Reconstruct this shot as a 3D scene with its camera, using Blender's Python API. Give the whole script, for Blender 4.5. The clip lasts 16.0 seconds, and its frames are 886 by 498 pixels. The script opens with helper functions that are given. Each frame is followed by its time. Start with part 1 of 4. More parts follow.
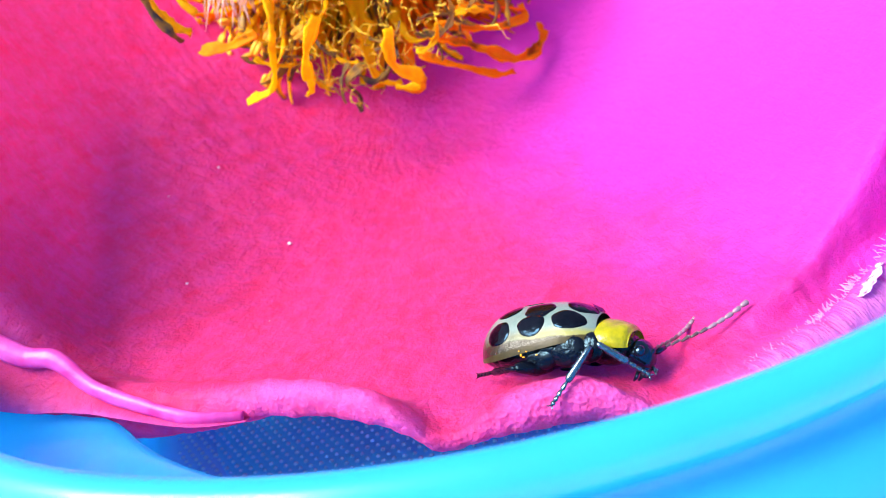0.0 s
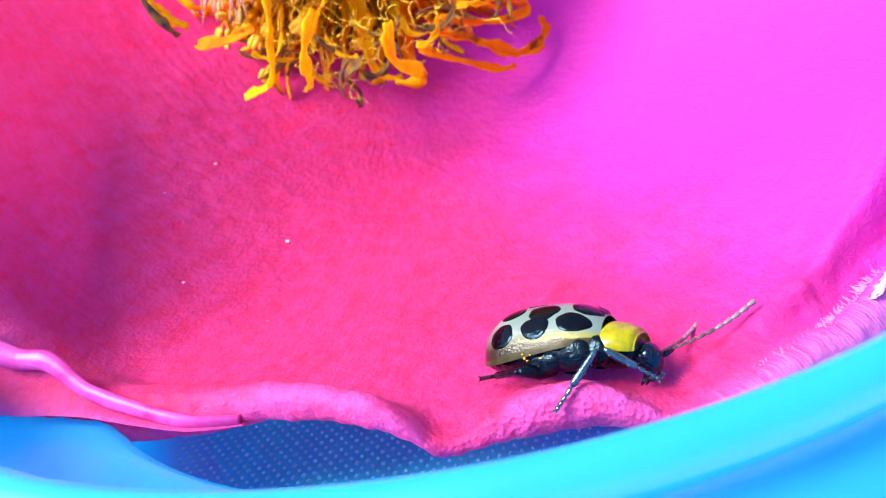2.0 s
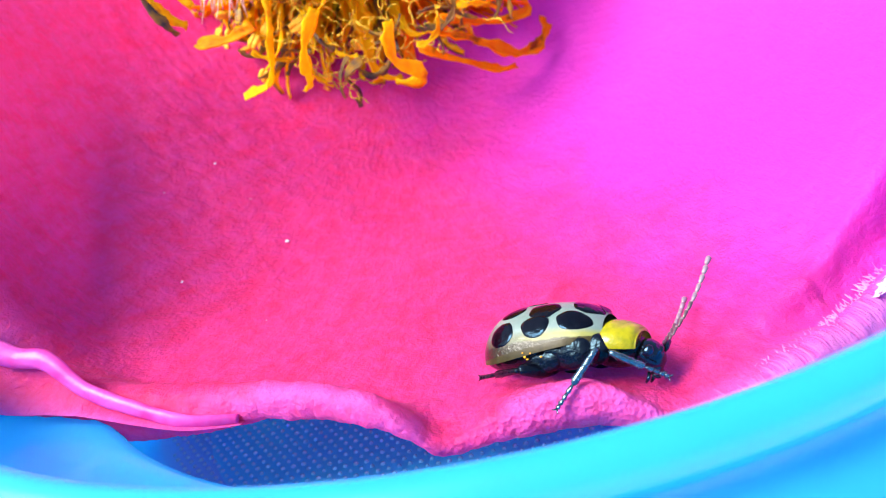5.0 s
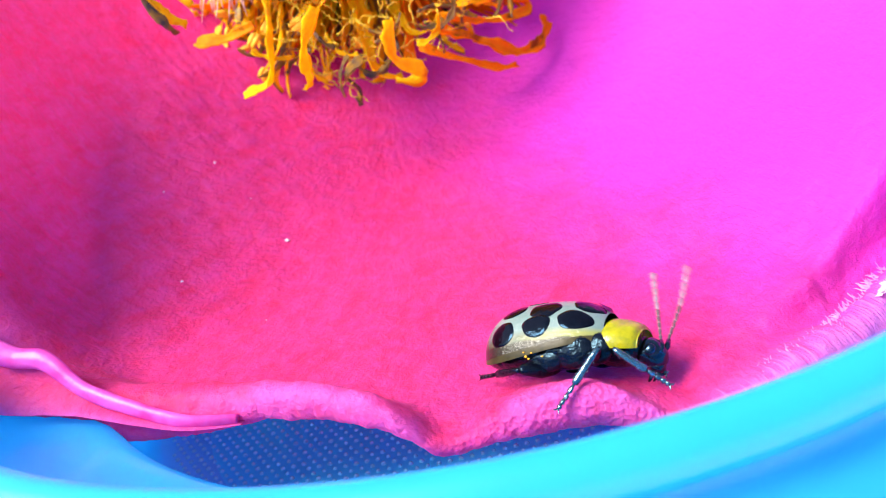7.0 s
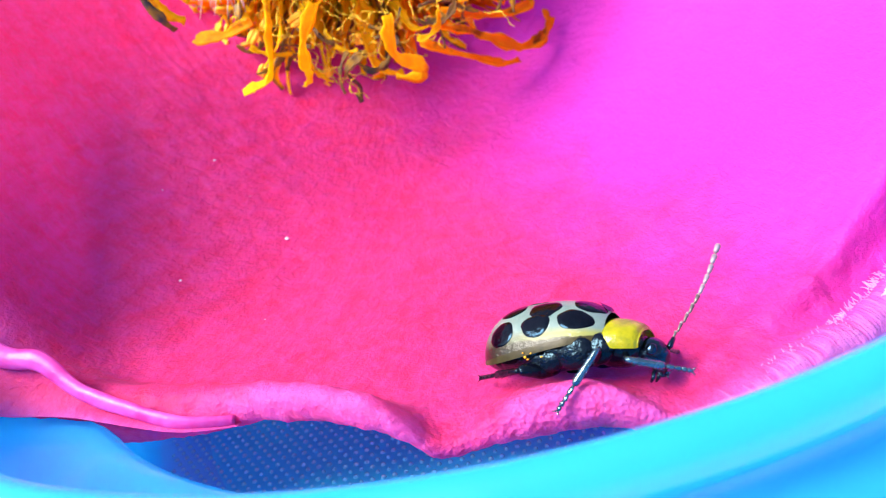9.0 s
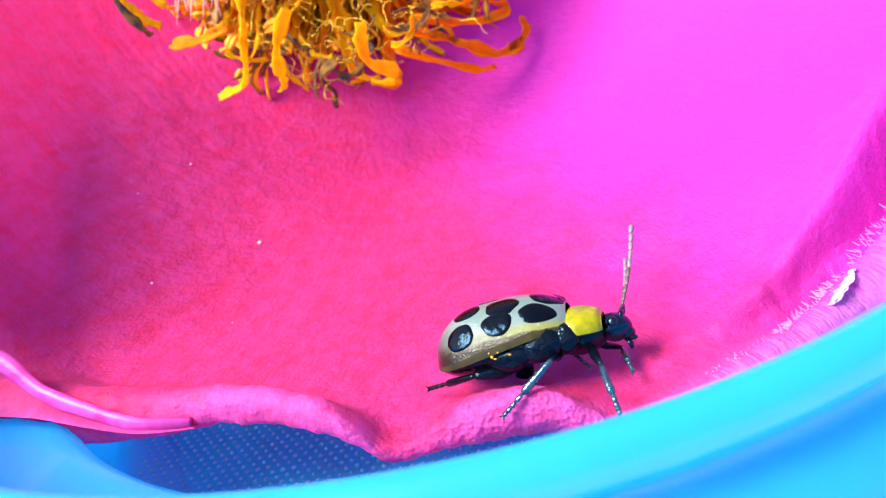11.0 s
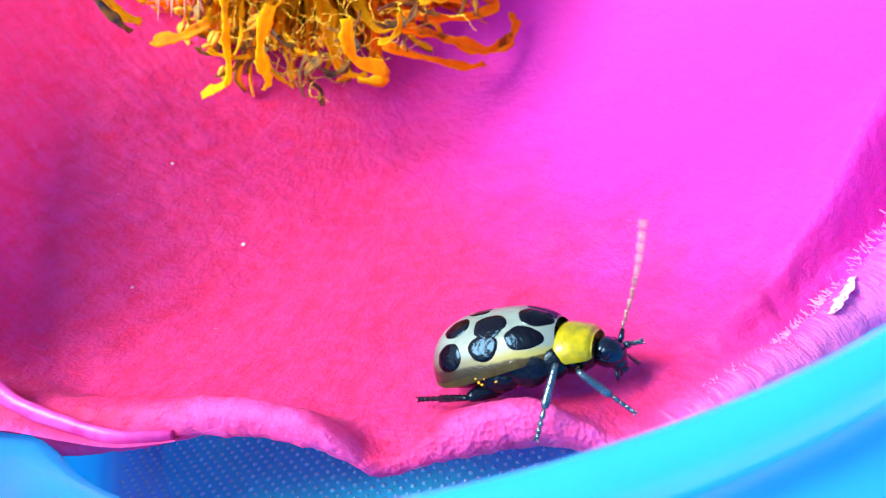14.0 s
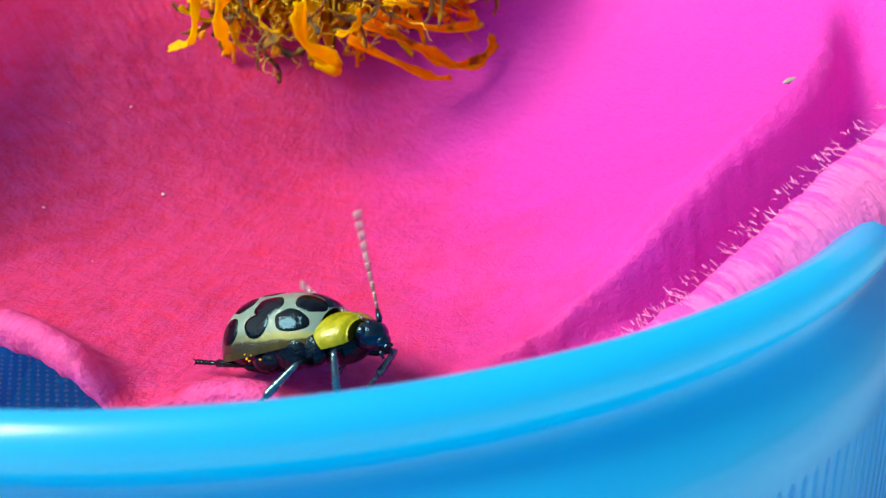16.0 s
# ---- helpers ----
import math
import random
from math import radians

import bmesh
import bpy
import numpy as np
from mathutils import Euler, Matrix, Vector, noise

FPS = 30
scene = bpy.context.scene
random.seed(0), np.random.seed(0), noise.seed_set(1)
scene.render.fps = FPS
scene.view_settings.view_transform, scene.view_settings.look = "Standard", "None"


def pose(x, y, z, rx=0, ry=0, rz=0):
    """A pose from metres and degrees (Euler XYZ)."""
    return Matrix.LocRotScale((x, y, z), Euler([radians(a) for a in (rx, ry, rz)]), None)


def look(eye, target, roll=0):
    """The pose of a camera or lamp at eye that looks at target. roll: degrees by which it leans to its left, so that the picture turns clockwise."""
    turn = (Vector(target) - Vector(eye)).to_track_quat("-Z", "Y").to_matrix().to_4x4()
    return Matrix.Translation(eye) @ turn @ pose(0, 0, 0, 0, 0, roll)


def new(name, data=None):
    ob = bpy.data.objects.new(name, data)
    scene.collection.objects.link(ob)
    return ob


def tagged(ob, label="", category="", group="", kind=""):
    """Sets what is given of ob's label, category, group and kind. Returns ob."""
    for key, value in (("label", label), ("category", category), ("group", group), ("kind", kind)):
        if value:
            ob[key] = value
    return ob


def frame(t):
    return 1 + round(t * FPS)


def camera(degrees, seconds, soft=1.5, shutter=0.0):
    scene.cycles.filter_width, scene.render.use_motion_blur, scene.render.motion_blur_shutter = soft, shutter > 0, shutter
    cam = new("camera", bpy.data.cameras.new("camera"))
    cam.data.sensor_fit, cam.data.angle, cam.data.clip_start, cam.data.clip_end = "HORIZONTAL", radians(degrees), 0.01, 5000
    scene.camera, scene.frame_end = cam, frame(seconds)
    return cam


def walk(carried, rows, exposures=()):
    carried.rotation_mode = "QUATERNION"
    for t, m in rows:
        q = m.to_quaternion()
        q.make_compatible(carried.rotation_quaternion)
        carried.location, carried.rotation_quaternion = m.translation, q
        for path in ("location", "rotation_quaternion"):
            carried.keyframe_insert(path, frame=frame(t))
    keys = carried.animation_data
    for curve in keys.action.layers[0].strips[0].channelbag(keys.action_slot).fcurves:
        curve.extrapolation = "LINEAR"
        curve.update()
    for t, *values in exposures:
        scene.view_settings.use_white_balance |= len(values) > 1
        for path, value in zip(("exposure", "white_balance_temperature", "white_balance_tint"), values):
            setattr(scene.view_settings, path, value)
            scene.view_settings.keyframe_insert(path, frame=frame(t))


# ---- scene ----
cam = camera(55.0, 16.0, soft=0.9, shutter=0.5)
PATH = [
    (0, pose(-0.001343, -0.032351, 0.021590, 65.48, 12.54, -5.65)),
    (0.5, pose(-0.001374, -0.032096, 0.021687, 65.23, 12.50, -5.76)),
    (1, pose(-0.001375, -0.031890, 0.021579, 65.17, 12.50, -5.71)),
    (1.5, pose(-0.001356, -0.031808, 0.021583, 65.09, 12.49, -5.68)),
    (2, pose(-0.001359, -0.031707, 0.021559, 64.99, 12.49, -5.69)),
    (2.5, pose(-0.001346, -0.031796, 0.021564, 65.06, 12.52, -5.67)),
    (3, pose(-0.001366, -0.031786, 0.021528, 65.11, 12.46, -5.67)),
    (3.5, pose(-0.001440, -0.031852, 0.021390, 65.42, 12.47, -5.76)),
    (4, pose(-0.001399, -0.031688, 0.021352, 65.28, 12.47, -5.69)),
    (6.5, pose(-0.001370, -0.031596, 0.021287, 65.28, 12.48, -5.60)),
    (7, pose(-0.001380, -0.031524, 0.021270, 65.24, 12.52, -5.62)),
    (7.5, pose(-0.001380, -0.031339, 0.021097, 65.36, 12.53, -5.58)),
    (8, pose(-0.001331, -0.031220, 0.021078, 65.24, 12.63, -5.54)),
    (8.5, pose(-0.001277, -0.031183, 0.021131, 65.14, 12.69, -5.50)),
    (9, pose(-0.001104, -0.031168, 0.021119, 65.07, 12.88, -5.23)),
    (9.5, pose(0.000274, -0.031668, 0.020977, 65.46, 12.56, -4.56)),
    (12, pose(0.000324, -0.031315, 0.021038, 65.20, 12.42, -4.93)),
    (12.5, pose(0.000318, -0.031237, 0.021163, 64.96, 12.34, -5.00)),
    (13, pose(0.000706, -0.031039, 0.021069, 64.67, 12.62, -5.36)),
    (13.5, pose(0.000558, -0.030592, 0.021037, 64.26, 12.39, -5.56)),
    (14, pose(0.000366, -0.030634, 0.021068, 64.67, 12.29, -5.57)),
    (14.5, pose(0.000384, -0.030572, 0.021049, 64.63, 12.34, -5.57)),
    (15, pose(0.000489, -0.030114, 0.021265, 65.14, 12.74, -5.29)),
    (15.1, pose(0.001243, -0.030163, 0.022467, 63.34, 12.56, -5.84)),
    (15.2, pose(0.002025, -0.030025, 0.022193, 64.25, 11.19, -4.69)),
    (15.3, pose(0.003685, -0.029342, 0.021860, 65.65, 9.66, -1.43)),
    (15.4, pose(0.005049, -0.030158, 0.020752, 67.47, 5.94, 0.80)),
    (15.5, pose(0.006207, -0.030275, 0.020865, 66.58, 5.11, 2.46)),
    (15.7, pose(0.008657, -0.030674, 0.019833, 67.38, 3.00, 6.15)),
    (16, pose(0.008898, -0.030979, 0.019574, 67.42, 2.66, 6.39)),
]
walk(cam, PATH, exposures=[(0, 0.71, 6500, 10), (15.2, 0.71, 6500, 10), (15.5, 0.60, 7300, 7), (15.7, 0.48, 7300, -2), (16.0, 0.10, 7200, -13)])
# macro lens: shallow depth of field, focused behind the beetle
cam.data.dof.use_dof = True
cam.data.dof.focus_distance = 0.0262
cam.data.dof.aperture_fstop = 150.0

# ---- light ----
SUN_FROM = Vector((-0.64, -0.18, 0.745)).normalized()
world = bpy.data.worlds.new("daylight")
scene.world = world
world.use_nodes = True
wn = world.node_tree.nodes
sky = wn.new("ShaderNodeTexSky")
sky.sky_type, sky.sun_disc = "NISHITA", False
sky.dust_density, sky.ozone_density = 3.0, 0.6
sky.sun_elevation = math.asin(SUN_FROM.z)
sky.sun_rotation = math.atan2(SUN_FROM.x, SUN_FROM.y)
wn["Background"].inputs["Strength"].default_value = 0.17
world.node_tree.links.new(sky.outputs[0], wn["Background"].inputs["Color"])
sun_data = bpy.data.lights.new("sun", "SUN")
sun_data.energy, sun_data.angle, sun_data.color = 5.0, radians(30.0), (1.0, 0.95, 0.88)
sun = new("sun", sun_data)
sun.matrix_world = look(SUN_FROM, (0, 0, 0))

# ---- materials ----
MM = 0.001


def lin(r, g, b):
    return tuple(((c / 12.92) if c <= 0.04045 else ((c + 0.055) / 1.055) ** 2.4) for c in (r / 255, g / 255, b / 255)) + (1,)


class Mat:
    """A small builder for node materials; texture space is object space in millimetres."""

    def __init__(self, name):
        self.m = bpy.data.materials.new(name)
        self.m.use_nodes = True
        self.t = self.m.node_tree
        self.p = self.t.nodes["Principled BSDF"]
        self.out = self.t.nodes["Material Output"]
        co = self.node("ShaderNodeTexCoord")
        mp = self.node("ShaderNodeMapping")
        mp.inputs["Scale"].default_value = (1000, 1000, 1000)
        self.link(co.outputs["Object"], mp.inputs[0])
        self.co = mp.outputs[0]

    def node(self, kind):
        return self.t.nodes.new(kind)

    def link(self, a, b):
        self.t.links.new(a, b)

    def set(self, **kw):
        for k, v in kw.items():
            self.p.inputs[k.replace("_", " ")].default_value = v
        return self

    def noise(self, scale, detail=4.0, rough=0.55, co=None):
        n = self.node("ShaderNodeTexNoise")
        n.inputs["Scale"].default_value, n.inputs["Detail"].default_value, n.inputs["Roughness"].default_value = scale, detail, rough
        self.link(co or self.co, n.inputs["Vector"])
        return n.outputs["Fac"]

    def ramp(self, fac, stops):
        r = self.node("ShaderNodeValToRGB")
        els = r.color_ramp.elements
        while len(els) < len(stops):
            els.new(0.5)
        for e, (pos, col) in zip(els, stops):
            e.position, e.color = pos, col
        self.link(fac, r.inputs[0])
        return r.outputs[0]

    def mix(self, fac, a, b, mode="MIX"):
        n = self.node("ShaderNodeMix")
        n.data_type, n.blend_type = "RGBA", mode
        for s, v in ((n.inputs[0], fac), (n.inputs[6], a), (n.inputs[7], b)):
            if isinstance(v, (float, int, tuple)):
                s.default_value = v
            else:
                self.link(v, s)
        return n.outputs[2]

    def math(self, op, a, b=0.0):
        n = self.node("ShaderNodeMath")
        n.operation = op
        for s, v in zip(n.inputs, (a, b)):
            if isinstance(v, (float, int)):
                s.default_value = v
            else:
                self.link(v, s)
        return n.outputs[0]

    def bump(self, h, dist, strength=1.0, before=None):
        n = self.node("ShaderNodeBump")
        n.inputs["Distance"].default_value, n.inputs["Strength"].default_value = dist * MM, strength
        self.link(h, n.inputs["Height"])
        if before:
            self.link(before, n.inputs["Normal"])
        return n.outputs[0]

    def base(self, col):
        if isinstance(col, tuple):
            self.p.inputs["Base Color"].default_value = col
        else:
            self.link(col, self.p.inputs["Base Color"])
        return self

    def normal(self, n):
        self.link(n, self.p.inputs["Normal"])
        return self

    def translucent(self, col, fac, nrm=None):
        tr, mx = self.node("ShaderNodeBsdfTranslucent"), self.node("ShaderNodeMixShader")
        if isinstance(col, tuple):
            tr.inputs[0].default_value = col
        else:
            self.link(col, tr.inputs[0])
        if nrm:
            self.link(nrm, tr.inputs["Normal"])
        mx.inputs[0].default_value = fac
        self.link(self.p.outputs[0], mx.inputs[1])
        self.link(tr.outputs[0], mx.inputs[2])
        self.link(mx.outputs[0], self.out.inputs[0])
        return self


def petal_material():
    k = Mat("petal")
    # radial coordinates round the petal's middle give the veins their direction
    sep = k.node("ShaderNodeSeparateXYZ")
    k.link(k.co, sep.inputs[0])
    dx, dy = k.math("ADD", sep.outputs[0], 2.0), k.math("SUBTRACT", sep.outputs[1], 15.0)
    ang = k.math("MULTIPLY", k.math("ARCTAN2", dx, dy), 9.0)
    rad = k.math("MULTIPLY", k.math("SQRT", k.math("ADD", k.math("MULTIPLY", dx, dx), k.math("MULTIPLY", dy, dy))), 0.12)
    comb = k.node("ShaderNodeCombineXYZ")
    k.link(ang, comb.inputs[0]), k.link(rad, comb.inputs[1]), k.link(sep.outputs[2], comb.inputs[2])
    veins = k.noise(2.2, 5.0, 0.6, comb.outputs[0])
    patch = k.noise(0.30, 5.0, 0.65)
    mottle = k.noise(1.3, 5.0, 0.7)
    grain = k.noise(5.0, 6.0, 0.7)
    col = k.ramp(veins, [(0.30, (0.74, 0.020, 0.14, 1)), (0.70, (0.86, 0.036, 0.25, 1))])
    col = k.mix(k.math("MULTIPLY", patch, 0.55), col, (0.92, 0.026, 0.15, 1))
    col = k.mix(k.ramp(grain, [(0.50, (0, 0, 0, 1)), (0.70, (0.28, 0.28, 0.28, 1))]), col, (0.88, 0.08, 0.42, 1))
    col = k.mix(k.ramp(mottle, [(0.42, (0, 0, 0, 1)), (0.66, (0.55, 0.55, 0.55, 1))]), col, (0.82, 0.060, 0.33, 1))
    col = k.mix(k.ramp(k.noise(0.8, 4.0, 0.6), [(0.55, (0, 0, 0, 1)), (0.72, (0.6, 0.6, 0.6, 1))]), col, (0.90, 0.012, 0.10, 1))
    # the colour turns to magenta on one half
    half = k.node("ShaderNodeMapRange")
    half.interpolation_type = "SMOOTHSTEP"
    half.inputs["From Min"].default_value, half.inputs["From Max"].default_value = -1.0, 11.0
    k.link(k.math("ADD", k.math("ADD", sep.outputs[0], k.math("MULTIPLY", sep.outputs[1], 0.35)), k.math("MULTIPLY", k.math("SUBTRACT", patch, 0.5), 9.0)), half.inputs["Value"])
    col = k.mix(k.math("MULTIPLY", half.outputs[0], 0.8), col, (0.86, 0.045, 0.68, 1))
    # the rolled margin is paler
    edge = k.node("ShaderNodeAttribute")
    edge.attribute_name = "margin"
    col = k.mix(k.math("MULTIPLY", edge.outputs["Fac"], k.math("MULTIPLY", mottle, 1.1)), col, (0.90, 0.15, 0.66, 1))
    # bleached frayed fringe on the sunny side
    fr = k.node("ShaderNodeAttribute")
    fr.attribute_name = "fringe"
    cf = k.node("ShaderNodeCombineXYZ")
    k.link(k.math("MULTIPLY", k.math("ARCTAN2", k.math("ADD", sep.outputs[0], 1.0), k.math("SUBTRACT", sep.outputs[1], 2.0)), 105.0), cf.inputs[0])
    k.link(k.math("MULTIPLY", sep.outputs[2], 0.5), cf.inputs[1])
    fibre = k.noise(1.0, 4.0, 0.7, cf.outputs[0])
    frayed = k.ramp(k.math("ADD", fr.outputs["Fac"], k.math("MULTIPLY", k.math("SUBTRACT", fibre, 0.5), 2.4)), [(0.42, (0, 0, 0, 1)), (0.62, (1, 1, 1, 1))])
    frayed = k.math("MULTIPLY", frayed, k.ramp(fr.outputs["Fac"], [(0.0, (0, 0, 0, 1)), (0.2, (1, 1, 1, 1))]))
    col = k.mix(k.math("MULTIPLY", frayed, 0.55), col, (0.93, 0.30, 0.74, 1))
    vor = k.node("ShaderNodeTexVoronoi")
    vor.inputs["Scale"].default_value = 6.0
    k.link(k.co, vor.inputs["Vector"])
    peb = k.node("ShaderNodeAttribute")
    peb.attribute_name = "pebble"
    rough = k.math("ADD", 0.25, k.math("ADD", k.math("MULTIPLY", edge.outputs["Fac"], 0.3), k.math("MULTIPLY", peb.outputs["Fac"], 2.6)))
    b = k.bump(k.math("MULTIPLY", vor.outputs["Distance"], rough), 0.10, 0.34)
    b = k.bump(grain, 0.08, 0.6, b)
    b = k.bump(mottle, 0.25, 0.6, b)
    b = k.bump(veins, 0.22, 0.35, b)
    b = k.bump(k.math("MULTIPLY", fibre, fr.outputs["Fac"]), 0.35, 0.8, b)
    k.base(col).normal(b).set(Roughness=0.5, Sheen_Weight=0.10, Sheen_Roughness=0.5)
    k.p.inputs["Specular IOR Level"].default_value = 0.28
    k.p.inputs["Sheen Tint"].default_value = (1, 0.55, 0.9, 1)
    k.translucent(col, 0.42, b)
    return k.m


def plastic_material(name, col, rough=0.26, coat=0.7, through_light=0.52, spec=0.5):
    k = Mat(name)
    n = k.noise(0.5, 3.0)
    c = k.mix(n, col, tuple(min(1, v * 1.25) for v in col[:3]) + (1,))
    fine = k.noise(9.0, 3.0)
    k.base(c).normal(k.bump(fine, 0.01, 0.3)).set(Roughness=rough, IOR=1.55, Coat_Weight=coat, Coat_Roughness=0.14)
    k.p.inputs["Specular IOR Level"].default_value = spec
    k.translucent((0.06, 0.72, 1.0, 1), through_light)
    return k.m


def chitin(name, a, b, rough, scale=3.0, bump=0.02, coat=0.6, spec=0.5, pit=13.0, relief=0.4):
    k = Mat(name)
    n = k.noise(scale, 4.0)
    pits = k.noise(pit, 3.0)
    k.base(k.ramp(n, [(0.3, a), (0.7, b)])).normal(k.bump(pits, bump, relief)).set(Roughness=rough, Coat_Weight=coat, Coat_Roughness=0.08)
    k.p.inputs["Specular IOR Level"].default_value = spec
    return k.m


def stamen_material(name, a, b, tip):
    k = Mat(name)
    n = k.noise(1.6, 5.0)
    info = k.node("ShaderNodeObjectInfo")
    c = k.ramp(n, [(0.32, a), (0.68, b)])
    dry = k.ramp(k.noise(0.8, 3.0), [(0.60, (0, 0, 0, 1)), (0.70, (1, 1, 1, 1))])
    c = k.mix(dry, c, tip)
    c = k.mix(k.math("MULTIPLY", info.outputs["Random"], 0.12), c, (0.80, 0.20, 0.0, 1))
    h = k.noise(6.0, 4.0)
    k.base(c).normal(k.bump(h, 0.12, 0.8)).set(Roughness=0.5)
    k.p.inputs["Specular IOR Level"].default_value = 0.18
    k.translucent(c, 0.52)
    return k.m


def plain_material(name, a, b, rough, scale=4.0, bump=0.03):
    k = Mat(name)
    n = k.noise(scale, 5.0)
    k.base(k.ramp(n, [(0.3, a), (0.7, b)])).normal(k.bump(n, bump, 0.5)).set(Roughness=rough)
    return k.m


M_PETAL = petal_material()
M_LID = plastic_material("blue_plastic", (0.03, 0.45, 1.0, 1))
# lighter copy of the lid's plastic: the dots' highlights put into their colour
M_DOT = plastic_material("blue_plastic_glint", (0.12, 0.80, 1.0, 1), 0.18, 0.7, 0.3)
M_LID_FLOOR = plastic_material("blue_textured_plastic", (0.01, 0.66, 1.0, 1), 0.5, 0.0, 0.2, 0.15)
M_GROUND = plain_material("table", (0.52, 0.53, 0.55, 1), (0.62, 0.63, 0.64, 1), 0.6, 0.05, 0.1)
M_YELLOW = stamen_material("stamen_yellow", (1.0, 0.58, 0.002, 1), (1.0, 0.80, 0.006, 1), (0.75, 0.32, 0.01, 1))
M_ORANGE = stamen_material("stamen_orange", (0.96, 0.26, 0.002, 1), (1.0, 0.48, 0.003, 1), (0.40, 0.12, 0.01, 1))
M_DRY = stamen_material("stamen_dry", (0.06, 0.08, 0.11, 1), (0.55, 0.30, 0.02, 1), (0.04, 0.06, 0.09, 1))
M_ANTHER = plain_material("anther", (0.85, 0.36, 0.005, 1), (0.92, 0.52, 0.02, 1), 0.6, 5.0)
M_ANTHER_DARK = plain_material("anther_withered", (0.05, 0.05, 0.05, 1), (0.45, 0.26, 0.03, 1), 0.6, 5.0)
M_THREAD = plain_material("pollen_thread", (0.42, 0.26, 0.008, 1), (0.90, 0.62, 0.02, 1), 0.6, 5.0)
M_HAIR = plain_material("style_hair", (0.75, 0.48, 0.42, 1), (0.90, 0.72, 0.55, 1), 0.5, 2.0)


def elytra_material():
    """Cream that turns to olive and brown at the hind end and along the low flank."""
    k = Mat("elytra_cream")
    sep = k.node("ShaderNodeSeparateXYZ")
    k.link(k.co, sep.inputs[0])
    n = k.noise(2.5, 4.0)
    c = k.ramp(n, [(0.3, (0.12, 0.19, 0.18, 1)), (0.7, (0.165, 0.23, 0.215, 1))])
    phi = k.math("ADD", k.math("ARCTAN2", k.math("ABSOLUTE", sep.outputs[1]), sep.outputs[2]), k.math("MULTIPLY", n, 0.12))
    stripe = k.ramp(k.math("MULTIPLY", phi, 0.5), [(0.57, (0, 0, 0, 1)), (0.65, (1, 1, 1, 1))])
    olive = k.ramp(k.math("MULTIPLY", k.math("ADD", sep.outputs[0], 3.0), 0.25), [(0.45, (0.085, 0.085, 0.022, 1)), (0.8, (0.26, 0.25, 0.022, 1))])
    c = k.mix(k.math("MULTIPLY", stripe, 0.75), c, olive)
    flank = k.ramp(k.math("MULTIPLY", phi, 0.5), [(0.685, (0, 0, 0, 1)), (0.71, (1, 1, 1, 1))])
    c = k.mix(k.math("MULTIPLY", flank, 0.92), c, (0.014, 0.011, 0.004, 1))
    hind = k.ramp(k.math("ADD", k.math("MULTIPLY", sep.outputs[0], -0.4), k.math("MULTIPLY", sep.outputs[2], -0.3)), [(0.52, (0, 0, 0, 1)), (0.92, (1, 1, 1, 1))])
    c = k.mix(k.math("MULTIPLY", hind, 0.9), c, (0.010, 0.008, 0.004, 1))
    # fine lengthwise rows of pits
    rows_n = k.math("SINE", k.math("MULTIPLY", k.math("ARCTAN2", sep.outputs[1], sep.outputs[2]), 34.0))
    b = k.bump(rows_n, 0.006, 0.25)
    b = k.bump(k.noise(14.0, 2.0), 0.012, 0.35, b)
    k.base(c).normal(b).set(Roughness=0.38, Coat_Weight=0.75, Coat_Roughness=0.05)
    k.p.inputs["Specular IOR Level"].default_value = 0.10
    k.link(k.bump(k.noise(4.0, 4.0, 0.7), 0.12, 0.6), k.p.inputs["Coat Normal"])
    return k.m


M_ELYTRA = elytra_material()
M_MARGIN = chitin("elytra_margin", (0.018, 0.015, 0.006, 1), (0.05, 0.042, 0.015, 1), 0.35, coat=0.05, spec=0.15)
M_BLACK = chitin("black_chitin", (0.001, 0.0012, 0.003, 1), (0.002, 0.003, 0.008, 1), 0.10, bump=0.06, coat=0.0, spec=0.85, pit=5.0, relief=0.5)
M_BLACK.node_tree.nodes["Principled BSDF"].inputs["Specular Tint"].default_value = (0.30, 0.62, 1.0, 1)
M_LEG = chitin("leg_chitin", (0.0012, 0.0016, 0.004, 1), (0.003, 0.004, 0.010, 1), 0.12, scale=6.0, bump=0.12, coat=0.0, spec=0.34, pit=4.0, relief=0.55)
M_LEG.node_tree.nodes["Principled BSDF"].inputs["Specular Tint"].default_value = (0.4, 0.75, 1.0, 1)
M_SHIN = chitin("shin_chitin", (0.002, 0.006, 0.014, 1), (0.025, 0.06, 0.10, 1), 0.12, scale=7.0, bump=0.05, coat=0.0, spec=1.0, pit=9.0, relief=0.4)
M_SHIN.node_tree.nodes["Principled BSDF"].inputs["Specular Tint"].default_value = (0.55, 0.86, 1.0, 1)
M_SHIN.node_tree.nodes["Principled BSDF"].inputs["IOR"].default_value = 1.75
M_SPOT = chitin("black_spot", (0.001, 0.0008, 0.002, 1), (0.003, 0.002, 0.004, 1), 0.06, bump=0.07, coat=0.0, spec=0.30, pit=4.0, relief=0.5)
M_SPOT.node_tree.nodes["Principled BSDF"].inputs["Specular Tint"].default_value = (0.25, 0.6, 1.0, 1)
M_PRONOTUM = chitin("pronotum_yellow", (0.13, 0.15, 0.004, 1), (0.38, 0.34, 0.003, 1), 0.26, scale=2.2, bump=0.05, coat=0.30, spec=0.25)
M_PALE = chitin("pale_joint", (0.30, 0.24, 0.25, 1), (0.42, 0.34, 0.34, 1), 0.35)
M_FEELER = chitin("feeler", (0.05, 0.03, 0.04, 1), (0.14, 0.09, 0.10, 1), 0.35)
M_FEELER_PALE = chitin("feeler_pale", (0.16, 0.11, 0.16, 1), (0.30, 0.22, 0.28, 1), 0.35)
